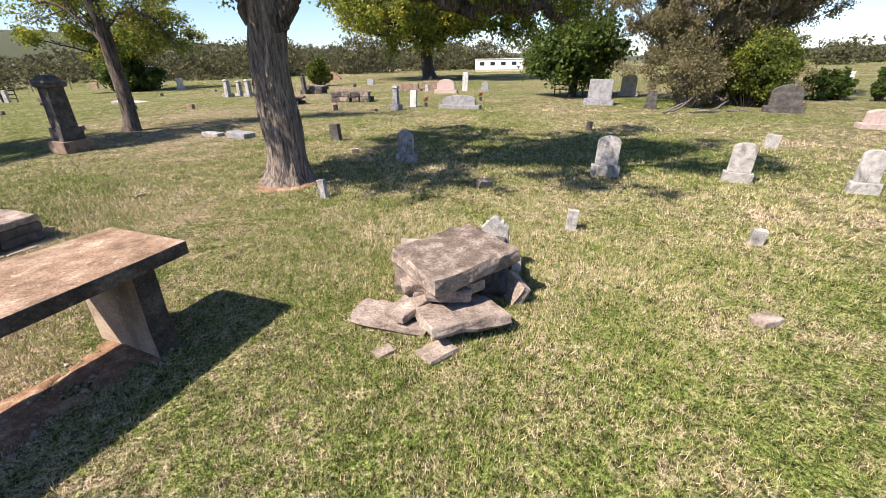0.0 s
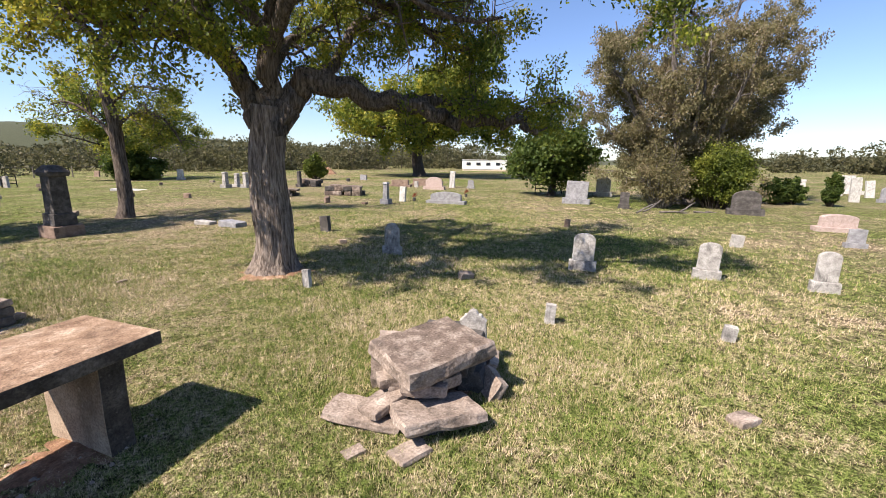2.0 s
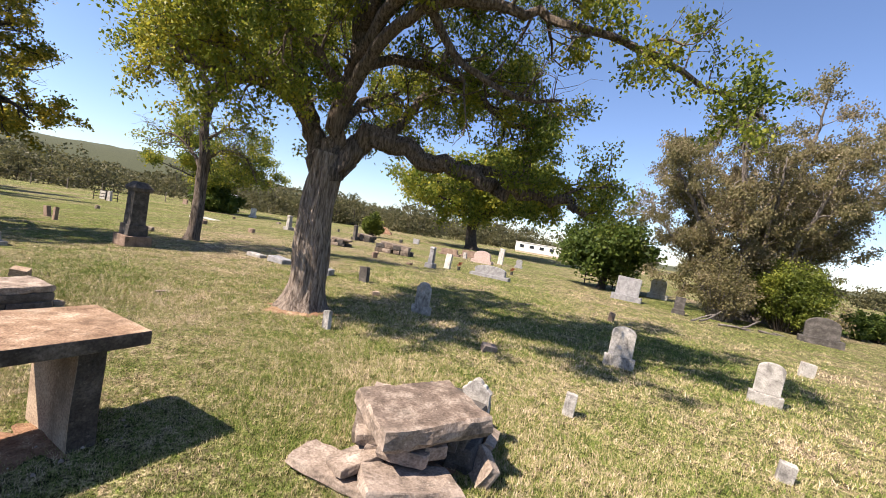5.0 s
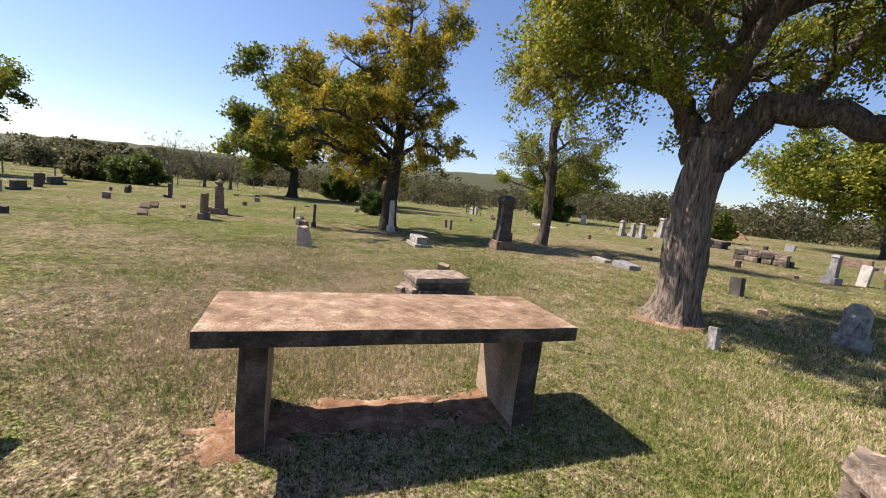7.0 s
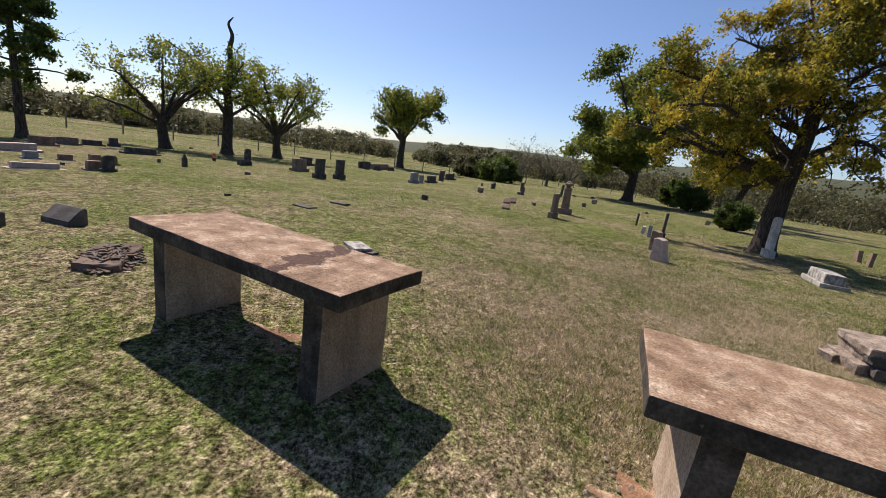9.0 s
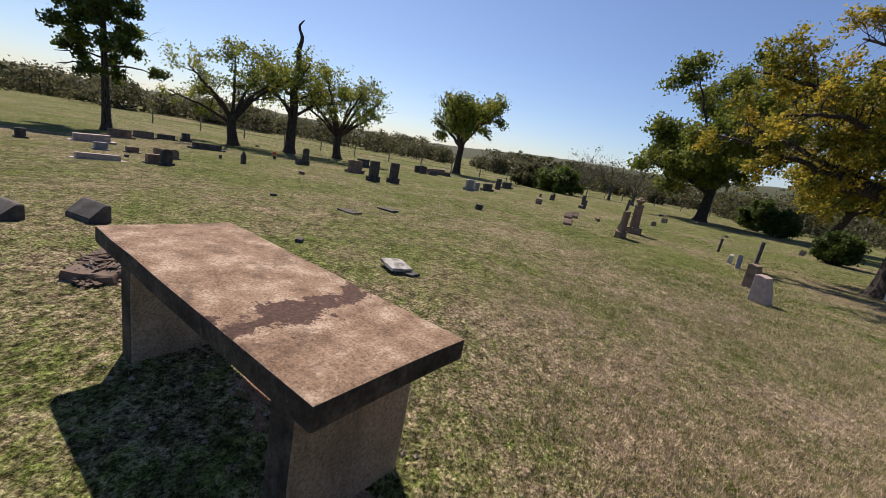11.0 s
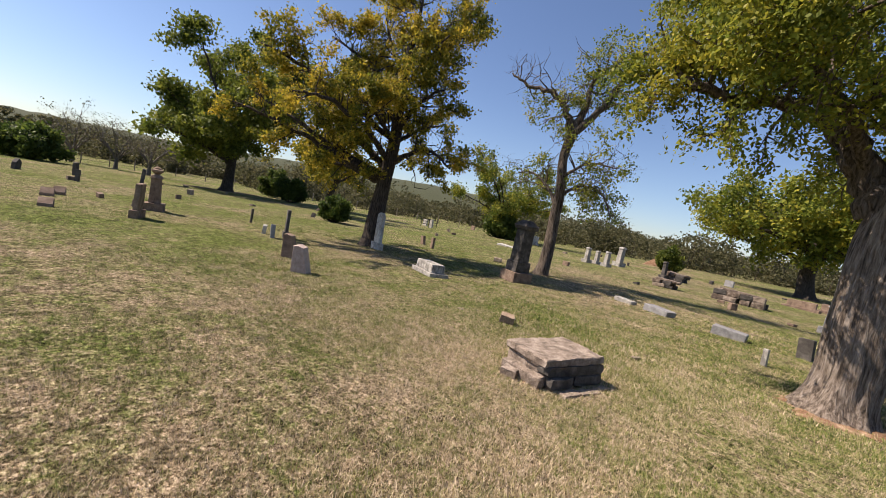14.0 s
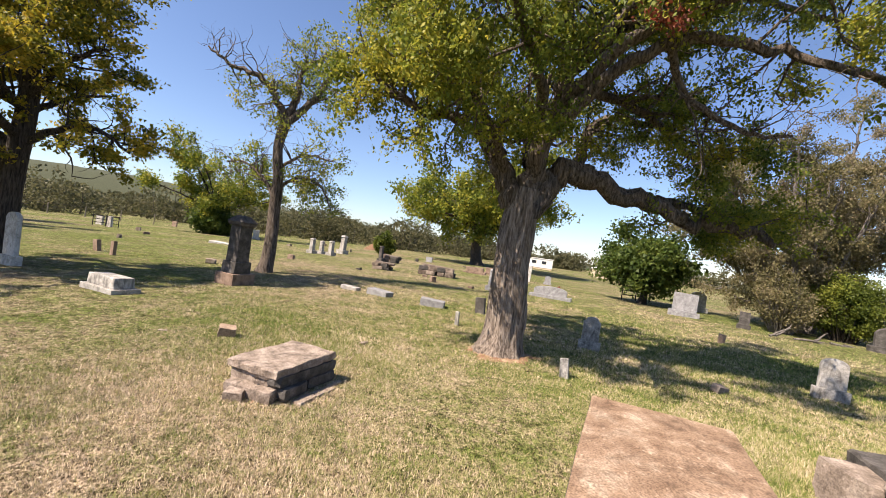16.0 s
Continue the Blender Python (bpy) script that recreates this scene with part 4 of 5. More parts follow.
headstone(-21.01, -14.07, 0.70, 0.22, "dark", "wide dark granite headstone", 70, "flat")
headstone(-12.42, -11.58, 0.20, 0.26, "dark", "dark granite headstone in the grass", 71, "flat")
marker(-12.39, -8.77, 0.08, 0.09, "dark", "tiny dark marker in the grass", 72, "flat")
marker(-10.65, -4.15, 0.13, 0.07, "dark", "low dark block marker", 73, "flat")
headstone(-22.02, -5.48, 0.77, 0.59, "brown", "brown granite headstone in the field", 74, "flat")
headstone(-28.72, -6.75, 0.87, 0.49, "dark", "dark headstone in the grass", 75, "flat")
marker(-35.49, -3.94, 0.69, 0.56, "dark", "dark upright marker in the grass", 76, "flat")
marker(-34.75, -3.46, 0.68, 0.59, "dark", "dark upright marker in the grass", 77, "flat")
headstone(-35.36, -2.69, 0.71, 0.36, "dark", "low dark headstone in the grass", 78, "flat")
headstone(-38.20, -1.70, 0.74, 0.30, "dark", "low dark headstone in the grass", 79, "flat")
marker(-31.74, 2.25, 0.63, 0.75, "dark", "narrow dark upright marker", 80, "flat")
headstone(-36.32, 3.36, 1.47, 0.49, "dark", "low dark headstone in the grass", 81, "flat")
marker(-31.09, 6.04, 0.62, 0.50, "dark", "small dark pointed marker", 82, "point")
marker(-32.73, 8.70, 0.35, 0.68, "dark", "small dark post marker", 83, "flat")
slant_marker(-18.65, 4.09, 0.29, 0.23, "brown", "small slanted grave marker", 84, "flat")
slant_marker(-19.40, 4.54, 0.28, 0.24, "brown", "small slanted grave marker", 85, "flat")
marker(-13.61, 15.20, 0.22, 0.37, "brown", "small brown upright marker", 86, "flat")
marker(-27.99, 36.04, 0.77, 0.71, "marble", "small upright marker in the grass", 87, "flat")
marker(-25.57, 33.52, 0.58, 0.80, "marble", "small upright marker in the grass", 88, "flat")
marker(-32.42, 55.23, 0.76, 0.68, "brown", "small brown marker in the grass", 89, "flat")
marker(-12.48, 14.23, 0.17, 0.44, "brown", "weathered brown post stone", 90, "flat")
headstone(-18.13, 42.83, 0.69, 0.96, "white", "small white headstone beyond the monument", 91, "flat")
marker(-8.86, 21.21, 0.35, 0.22, "brown", "low brown marker in the grass", 92, "flat")
marker(-2.17, 8.70, 0.08, 0.28, "marble", "thin white upright marker", 93, "flat")
headstone(3.36, 30.39, 1.04, 0.51, "brown", "low brown double headstone", 95, "flat")
headstone(-38.10, -2.69, 2.44, 0.46, "brown", "brown granite headstone in the grass", 96, "flat")
marker(-38.25, 2.91, 0.36, 0.55, "dark", "dark upright marker in the grass", 97, "flat")
slant_marker(-16.02, 3.42, 0.27, 0.20, "brown", "small slanted grave marker", 98, "flat")
marker(-27.34, 7.22, 0.22, 0.52, "dark", "dark post marker in the grass", 99, "flat")
marker(-32.42, 11.74, 0.55, 0.95, "dark", "dark upright marker in the grass", 100, "flat")

# the tall monument: two base blocks, die, shaft with waist and moulded cap
tall = thing("tall_monument", pose(-7.4, 10.75, 0, 0, 1.0, YAW), "tall dark stone monument with moulded cap and stepped base", "monument")
tall.scale = (0.86, 0.86, 0.88)
part("base", block(0.72, 0.72, 0.36, -0.05, 0.015, 3, 0.01, 1.0), STONE["brown"], tall, "rough reddish-brown base block")
part("plinth", block(0.54, 0.54, 0.32, 0.31, 0.015, 2, 0.008, 2.0, 0.97), STONE["dark"], tall)
part("shaft", block(0.42, 0.42, 0.98, 0.63, 0.012, 3, 0.006, 3.0, 0.94), STONE["dark"], tall)
part("cornice", block(0.50, 0.50, 0.10, 1.61, 0.025, 2, 0.004, 4.0, 1.12), STONE["dark"], tall)
part("cap", block(0.60, 0.60, 0.18, 1.71, 0.03, 2, 0.006, 5.0, 0.45), STONE["dark"], tall)


def rocks(parent, specs, mat):
    """Stones of a tomb, each a part: (x, y, z, size x, size y, size z, turn, tilt x, tilt y, seed[, material])."""
    for s in specs:
        ob = part("stone", rock(s[3] * 1.06, s[4] * 1.06, s[5], s[9], 0.16, 12), STONE[s[10] if len(s) > 10 else mat], parent)
        ob.matrix_basis = pose(s[0], s[1], s[2], s[7], s[8], s[6])


# collapsed dry-stone tomb with its slab and little headstone
tomb = thing("stone_tomb", pose(0.36, -0.52, 0), "collapsed dry-stone grave tomb with a thick lichened slab", "tomb")
tomb.scale = (1.14, 1.14, 1.06)
slab = part("slab", rock(0.72, 0.56, 0.14, 3, 0.06, 20), STONE["slab"], tomb, "thick weathered limestone slab")
for f in slab.data.polygons:
    f.material_index = 0 if f.normal.z > 0.75 else 1
slab.data.materials.append(STONE["lime"])
slab.matrix_basis = pose(0.02, 2.82, 0.295, 3, -2, 29)
rocks(tomb, [
    (0.16, 3.12, 0.16, 0.52, 0.66, 0.17, -27, 0, 0, 71, "dark"), (0.2, 3.2, 0.0, 0.6, 0.75, 0.18, -20, 0, 0, 72, "dark"),
    (-0.22, 2.86, 0.22, 0.2, 0.17, 0.12, 15, 8, 14, 11, "tan"), (-0.08, 2.74, 0.20, 0.3, 0.2, 0.10, -20, 0, 4, 12, "tan"),
    (-0.27, 2.74, 0.165, 0.17, 0.13, 0.075, 10, 0, 0, 13), (-0.07, 2.62, 0.155, 0.30, 0.15, 0.085, -10, -4, 3, 14), (0.1, 2.68, 0.17, 0.16, 0.14, 0.09, 25, 0, 0, 15),
    (-0.31, 2.62, 0.085, 0.30, 0.2, 0.055, 40, -7, -8, 16), (0.0, 2.47, 0.055, 0.56, 0.36, 0.085, 12, -8, 5, 17),
    (-0.44, 2.62, 0.0, 0.52, 0.26, 0.06, -22, -3, 4, 18), (-0.02, 2.52, -0.03, 0.36, 0.26, 0.08, 8, 0, 0, 19, "dark"),
    (-0.18, 2.25, -0.012, 0.23, 0.17, 0.035, 30, -6, 0, 20), (-0.5, 2.30, -0.015, 0.12, 0.09, 0.03, 30, 0, 0, 21),
    (0.40, 2.78, 0.0, 0.08, 0.22, 0.17, 20, 12, 28, 22), (0.46, 3.05, -0.02, 0.08, 0.26, 0.2, -20, 0, 24, 23), (0.5, 3.35, 0.0, 0.12, 0.2, 0.13, 10, 10, 10, 24),
    (0.27, 3.0, 0.0, 0.2, 0.4, 0.3, -25, 0, 10, 25, "dark"), (-0.15, 3.1, 0.0, 0.45, 0.4, 0.3, -15, 0, 0, 26), (-0.1, 2.85, 0.0, 0.4, 0.35, 0.19, 5, 0, 0, 27),
], "lime")
small_head = thing("small_headstone", pose(0.86, 3.16, 0.03, 2, -4, -24), "small pale headstone with scalloped top behind the tomb", "headstone")
sh = [(-0.115, -0.06), (0.115, -0.06), (0.115, 0.36), (0.125, 0.40), (0.09, 0.43), (0.08, 0.455), (0.055, 0.46), (0.035, 0.49), (0.0, 0.505), (-0.035, 0.49), (-0.055, 0.46), (-0.08, 0.455), (-0.09, 0.43), (-0.125, 0.40), (-0.115, 0.36)]
part("stone", outline_slab(sh, 0.055, 0, 0.008, 0.003, 4), STONE["marble"], small_head)

# low box tomb of layered stones
low = thing("low_stone_tomb", pose(-4.45, 4.5, 0, 0, 0, 64), "low layered limestone box tomb with flat slab lid", "tomb")
lid = part("slab", rock(1.04, 0.72, 0.11, 31, 0.06, 20), STONE["lime"], low, "flat pale limestone lid with dark broken edge")
low.scale = (0.84, 0.8, 0.86)
lid.matrix_basis = pose(0, 0, 0.235, 1, -1.5, 0)
rocks(low, [
    (-0.2, -0.1, 0.02, 0.5, 0.5, 0.2, 0, 0, 0, 46, "dark"),
    # front stones use the dark material to hold that face's shade in their colour
    (0.02, -0.26, 0.135, 0.92, 0.24, 0.12, 0, 0, 0, 32, "dark"), (-0.26, -0.3, 0.02, 0.42, 0.26, 0.12, 3, 0, 0, 33, "dark"), (0.24, -0.28, 0.02, 0.5, 0.22, 0.115, -3, 0, 0, 34, "dark"),
    (-0.38, 0.05, 0.13, 0.2, 0.6, 0.12, 0, 0, 4, 35), (-0.46, -0.02, 0.0, 0.22, 0.66, 0.14, 5, 0, -8, 36), (0.4, 0.05, 0.12, 0.2, 0.55, 0.13, 0, 0, 0, 37),
    (0.0, 0.28, 0.0, 0.85, 0.22, 0.25, 0, 0, 0, 38), (0.42, 0.0, 0.0, 0.2, 0.6, 0.13, 0, 0, 0, 39),
    (-0.22, -0.52, -0.02, 0.3, 0.14, 0.045, 4, 0, 0, 40), (0.12, -0.52, -0.02, 0.34, 0.12, 0.04, -3, 0, 0, 41), (0.4, -0.46, -0.02, 0.24, 0.1, 0.035, 8, 0, 0, 42),
    (0.62, -0.12, 0.0, 0.16, 0.12, 0.08, 20, 0, 6, 43), (-0.62, 0.05, 0.0, 0.14, 0.2, 0.1, 20, 0, -10, 44), (0, 0, 0.0, 0.7, 0.5, 0.26, 0, 0, 0, 45, "dark"),
], "lime")


def fieldstone(x, y, sx, sy, sz, mat, seed, label, turn=0, tilt=0):
    me = bpy.data.meshes.new("fieldstone")
    bm = rock(sx, sy, sz, seed)
    bm.to_mesh(me)
    bm.free()
    me.materials.append(STONE[mat])
    ob = new("fieldstone", me)
    ob.matrix_world = pose(x, y, fall(x) - 0.015, tilt, tilt * 0.7, turn)
    tagged(ob, label, "stone", "loose fieldstones")


fieldstone(2.59, 2.0, 0.21, 0.14, 0.06, "lime", 61, "flat pale stone lying in the grass", 10)
fieldstone(1.38, 5.95, 0.25, 0.14, 0.11, "lime", 62, "fallen rounded stone in dappled shade", 20, 12)
fieldstone(-5.61, 6.01, 0.21, 0.16, 0.14, "tan", 63, "squarish tan stone standing in the grass", 20, 10)
fieldstone(-7.35, -2.25, 0.11, 0.09, 0.08, "dark", 64, "small dark cube stone in the grass", 10)
fieldstone(-11.6, -1.87, 0.48, 0.26, 0.07, "dark", 65, "low dark flat grave marker", 60)
fieldstone(-10.4, -2.46, 0.50, 0.28, 0.06, "dark", 66, "low dark flat grave marker", 60)
fieldstone(-0.76, 9.03, 0.17, 0.12, 0.10, "tan", 67, "small tan block stone in the grass", 20)
fieldstone(-6.35, 5.91, 0.11, 0.08, 0.03, "lime", 68, "small flat pale stone in the grass", 20)
fieldstone(-3.84, 6.42, 0.14, 0.07, 0.03, "lime", 69, "small flat pale stone in the grass", 50)
for k in range(34):
    a, d = rnd.uniform(-0.3, 2.6), rnd.uniform(14, 45)
    fieldstone(-2 - d * math.sin(a - 0.4), 3 + d * math.cos(a - 0.4), rnd.uniform(0.15, 0.4), rnd.uniform(0.12, 0.3), rnd.uniform(0.08, 0.3), rnd.choice(["lime", "brown", "tan", "dark"]), 300 + k, "rough low fieldstone grave marker in the lawn", rnd.uniform(0, 180), rnd.uniform(-12, 12))

# broken slab on a stub in the field
stub = thing("broken_slab", pose(-6.9, -0.9, 0, 0, 0, 35), "broken pale slab resting on dark stone fragments", "stone")
stub.scale = (0.88, 0.88, 0.88)
rocks(stub, [(0, 0, 0.07, 0.42, 0.3, 0.045, 0, 0, 2, 81, "marble"), (0.02, 0.02, 0, 0.3, 0.22, 0.075, 0, 0, 0, 82, "dark"), (0.2, 0.1, 0, 0.24, 0.18, 0.06, 30, 0, 0, 83, "dark")], "lime")

# white ledger in the shade
ledger = thing("ledger_stone", pose(-8.55, 8.25, 0, 0, 0, -30), "pale marble box ledger stone in tree shade", "grave")
ledger.scale = (0.95, 0.95, 0.95)
part("base", block(1.05, 0.5, 0.14, -0.04, 0.012, 2, 0.006, 1), STONE["marble"], ledger)
part("body", block(0.9, 0.36, 0.2, 0.10, 0.02, 2, 0.006, 2, 0.95), STONE["marble"], ledger)

for k, (lx, ly, lw, lh, lm) in enumerate([(-3.93, 11.79, 0.64, 0.14, "grey"), (-4.79, 12.25, 0.5, 0.09, "marble"), (-2.52, 10.96, 0.62, 0.17, "grey"), (-14.65, 27.5, 1.55, 0.1, "white")]):
    flat = thing("flat_grave_slab", pose(lx, ly, 0, 0, 4, YAW + 10 * k), "low flat grave slab sunk in the grass", "grave", "flat slabs")
    part("slab", block(lw, lw * 0.6, lh + 0.05, -0.05, 0.02, 3, 0.01, k), STONE[lm], flat)


def cairn(x, y, w, d, h, label, seed, turn):
    root = thing("stone_cairn", pose(x, y, 0, 0, 0, turn), label, "cairn", "stone cairns")
    r = random.Random(seed)
    specs = []
    rows = max(2, int(h / 0.16))
    for j in range(rows):
        for k in range(int(w / 0.42)):
            for s in (-1, 1):
                specs.append((-w / 2 + 0.42 * (k + 0.5) + r.uniform(-0.08, 0.08), s * d * 0.3, j * h / rows, r.uniform(0.36, 0.55), d * 0.5, h / rows * 1.05, r.uniform(-10, 10), 0, r.uniform(-4, 4), seed * 50 + len(specs), r.choice(["lime", "slab", "dark"])))
    specs.append((0, 0, h - 0.03, w * 0.9, d * 0.8, 0.1, 3, 0, 3, seed + 7, "slab"))
    rocks(root, specs, "lime")


cairn(-1.48, 21.98, 1.8, 0.86, 0.45, "long low cairn of stacked dark stones", 1, -10)
cairn(-4.28, 21.5, 1.1, 0.7, 0.31, "low dark stone grave curb", 2, -10)
cairn(-4.2, 29.0, 1.4, 0.86, 0.43, "ruined low stone wall of a grave", 3, -20)

# pile of stripped bark and sticks
pile = thing("bark_pile", pose(-5.45, -3.12, 0, 0, 0, 20), "low pile of dark bark strips and sticks", "debris")
pile.scale = (0.85, 0.85, 0.85)
rb = random.Random(3)
BARKY = plain_mat("shredded_bark", (0.12, 0.085, 0.065), 0.95, 0, 0.5)
heap = part("mulch_base", rock(0.95, 0.5, 0.12, 9, 0.25, 16), BARKY, pile)
heap.location = (0, 0, -0.03)
for k in range(230):
    f = math.sqrt(rb.random())
    a = rb.uniform(0, 2 * math.pi)
    strip = part("bark_strip", block(rb.uniform(0.08, 0.26), rb.uniform(0.012, 0.04), rb.uniform(0.006, 0.015), 0, 0, 1, 0.012, k), BARKY if k % 5 else BARK["grey"], pile)
    strip.matrix_basis = pose(math.cos(a) * 0.55 * f, math.sin(a) * 0.3 * f, 0.01 + (1 - f * f) * 0.13 * rb.uniform(0.6, 1.0), rb.uniform(-20, 20), rb.uniform(-10, 10), rb.gauss(15, 35))


# ---- trees of the far field ----
tree("pine_tree", (-20.0, -16.0, -0.05), ([(0, 0, 0), (0.05, 0, 2), (0.1, 0, 5), (0.0, 0, 8.6)], 0.2, 0.05),
     [([(0, 0, 2.6 + 0.27 * k), (math.cos(k * 2.4) * (2.3 - 0.08 * k) * 0.5, math.sin(k * 2.4) * (2.3 - 0.08 * k) * 0.5, 2.75 + 0.27 * k), (math.cos(k * 2.4) * (2.3 - 0.08 * k), math.sin(k * 2.4) * (2.3 - 0.08 * k), 2.5 + 0.3 * k)], 0.05, 0.015) for k in range(21)],
     "tall sparse pine with drooping tiers", BARK["dark"], LEAF["green"], 61, sub=5, sub_len=0.7, twig_len=0.5, per=12, spread=0.22, size=0.2, sides=8, k=0.95)
tree("field_oak_tree", (-26.3, -13.9, -0.05), ([(0, 0, 0), (0.3, 0, 1.0), (0.5, 0.1, 1.8)], 0.28, 0.2), round_limbs(random.Random(3), (0.3, 0, 1.6), 4.2, 3.4, 9, 0.15, 0.35),
     "spreading field oak with open crown", BARK["dark"], LEAF["oak"], 63, sub=9, sub_len=1.3, twig_len=0.7, per=10, spread=0.28, size=0.15, sides=10, keep=0.8, leafy=0.65, k=1.0)
tree("dead_topped_tree", (-29.0, -11.7, -0.05), ([(0, 0, 0), (0.0, 0, 1.5), (0.15, 0.1, 3.0), (-0.15, -0.2, 4.4), (0.1, 0.15, 5.4), (0.0, 0.05, 6.3), (0.1, 0.22, 7.0), (0.15, 0.02, 7.6), (0.2, 0.3, 8.0)], 0.33, 0.03),
     [([(0, 0, 2.0 + 0.3 * k), (math.cos(k * 2.2) * 1.3, math.sin(k * 2.2) * 1.3, 3.0 + 0.25 * k), (math.cos(k * 2.2) * 3.0, math.sin(k * 2.2) * 3.0, 3.4 + 0.32 * k)], 0.11, 0.025) for k in range(9)],
     "old tree with a bare crooked dead top", BARK["dark"], LEAF["oak"], 65, sub=9, sub_len=1.5, twig_len=0.9, per=7, spread=0.4, size=0.2, sides=10, keep=0.7, k=1.0)
tree("field_oak_tree", (-33.12, -9.86, -0.05), ([(0, 0, 0), (0.3, 0, 1.2), (0.2, 0.1, 2.0)], 0.3, 0.2), round_limbs(random.Random(5), (0.2, 0, 1.8), 5.0, 4.6, 10, 0.15, 0.3),
     "spreading field oak with low hanging branches", BARK["dark"], LEAF["oak"], 66, sub=9, sub_len=1.7, twig_len=0.9, per=10, spread=0.35, size=0.19, sides=10, keep=0.8, leafy=0.65, k=1.02)
tree("round_oak_tree", (-52.0, -1.2, -0.05), ([(0, 0, 0), (0.0, 0, 1.8), (0.1, 0.1, 3.2)], 0.38, 0.25), round_limbs(random.Random(7), (0.1, 0, 3.0), 5.8, 4.2, 10, 0.2, 0.3),
     "round-crowned oak with yellowing side", BARK["dark"], LEAF["oak"], 67, sub=10, sub_len=1.7, twig_len=0.9, per=13, spread=0.42, size=0.26, sides=10, leafy=0.7, k=1.2)
for k, (tx, ty, th) in enumerate([(-58.7, 19.5, 6.2), (-61.3, 16.5, 7.0), (-55, 21.2, 5.7)]):
    tree("bare_tree", (tx, ty, -0.05), ([(0, 0, 0), (0.1, 0, 1.0), (0.1, 0.1, 1.8)], 0.2, 0.14), round_limbs(random.Random(70 + k), (0.1, 0, 1.2), th - 1.5, 3.0, 9, 0.1, 0.5),
         "leafless grey tree by the fence", BARK["grey"], LEAF["scrub"], 70 + k, sub=12, sub_len=1.8, twig_len=1.1, per=2, spread=0.4, size=0.2, sides=7, keep=0.3)
for k, (bx, by, bw, bh, bl) in enumerate([(-50.5, 10.5, 5.3, 3.0, "green"), (-54, 7.8, 4.5, 2.7, "scrub"), (-44, 29, 3.1, 3.1, "green"), (-37, 26, 2.6, 2.6, "green"), (-50, 33.5, 4.4, 3.0, "scrub"), (-22.8, 44.2, 5.2, 2.8, "green"), (-5.2, 38.9, 1.9, 2.3, "bright"), (18.6, 16.4, 1.1, 1.2, "green"), (19.4, 16.2, 1.0, 1.3, "green"), (-20.2, 16, 1.5, 1.45, "green")]):
    bush("green_bush", bx, by, bw, bh, LEAF[bl], 80 + k, "dense rounded green bush", 45, 34, 0.1 + 0.05 * bw)
bush("evergreen_shrub", 20.4, 15.2, 0.7, 1.6, LEAF["green"], 95, "small conical evergreen beside the white grave wall", 40, 40, 0.1)


def woods(name, spots, leaves, label, size):
    """A far belt of scrubby trees, as one body of leaves and stems."""
    pts, v, fc = [], [], []
    for x, y, w, h in spots:
        for k in range(34):
            a, f, g = rnd.uniform(0, 2 * math.pi), math.sqrt(rnd.random()), rnd.random() ** 1.1
            wide = math.sqrt(max(0.05, 1 - (g - 0.35) ** 2 * 1.7))
            pts.append(Vector((x + math.cos(a) * w / 2 * f * wide, y + math.sin(a) * w / 2 * f * wide, fall(x) + 0.1 + g * (h - 0.3))))
        tube(v, fc, [Vector((x, y, fall(x) - 0.1)), Vector((x + 0.2, y, fall(x) + h * 0.4)), Vector((x, y, fall(x) + h * 0.8))], [0.09, 0.06, 0.03], 4)
    ob = new(name, soup(name, leaf_cloud(pts, 20, 0.75, size * 0.62, corners=3), 3, leaves))
    tagged(ob, label, "woods", kind="stuff")
    st = new("woodland_stems", mesh_from("woodland_stems", v, fc, BARK["dark"]))
    tagged(st, "dark stems of the far scrub woods", "woods", kind="stuff")


def belt(az0, az1, r0, r1, n, h0, h1, seed):
    r, out = random.Random(seed), []
    for k in range(n):
        a, d = radians(r.uniform(az0, az1)), r.uniform(r0, r1)
        h = h0 + (h1 - h0) * r.random() ** 1.6
        out.append((-2 - math.sin(a) * d, 3 + math.cos(a) * d, h * r.uniform(1.1, 2.3), h))
    return out


woods("scrub_woods", belt(52, 115, 85, 115, 110, 2.5, 5.0, 1), LEAF["scrub"], "belt of dark scrub trees beyond the fence", 0.7)
woods("field_woods", belt(115, 165, 80, 115, 90, 2.5, 5.0, 7), LEAF["scrub"], "belt of dark scrub trees beyond the far field", 0.7)
woods("oak_woods", belt(-16, 52, 95, 150, 150, 3.5, 7.5, 2), LEAF["scrub"], "belt of mixed scrub oak beyond the graves", 0.8)
woods("near_woods", belt(-8, 24, 75, 95, 36, 4.0, 6.5, 3), LEAF["scrub"], "green scrub trees behind the far graves", 0.65)
woods("far_woods", belt(-75, -16, 120, 170, 90, 3.0, 6.5, 4), LEAF["scrub"], "far scrub trees on the right skyline", 0.9)
woods("cedar_woods", belt(38, 60, 70, 90, 26, 3.5, 6.0, 5), LEAF["scrub"], "dark cedars below the wooded ridge", 0.6)
woods("ridge_woods", belt(5, 85, 200, 290, 150, 5, 9, 6), LEAF["scrub"], "scrub covered ridge", 1.6)


# ---- far buildings, fence and small things ----
WHITE = plain_mat("white_painted_metal", (0.72, 0.71, 0.68), 0.5, 0, 0.08)
TAN = plain_mat("tan_siding", (0.55, 0.45, 0.33), 0.7)
GLASS = plain_mat("dark_window", (0.03, 0.035, 0.04), 0.15)
WOOD = plain_mat("grey_weathered_wood", (0.20, 0.17, 0.14), 0.95, 0, 0.4)
IRON = plain_mat("dark_iron", (0.035, 0.032, 0.03), 0.6, 0.4)
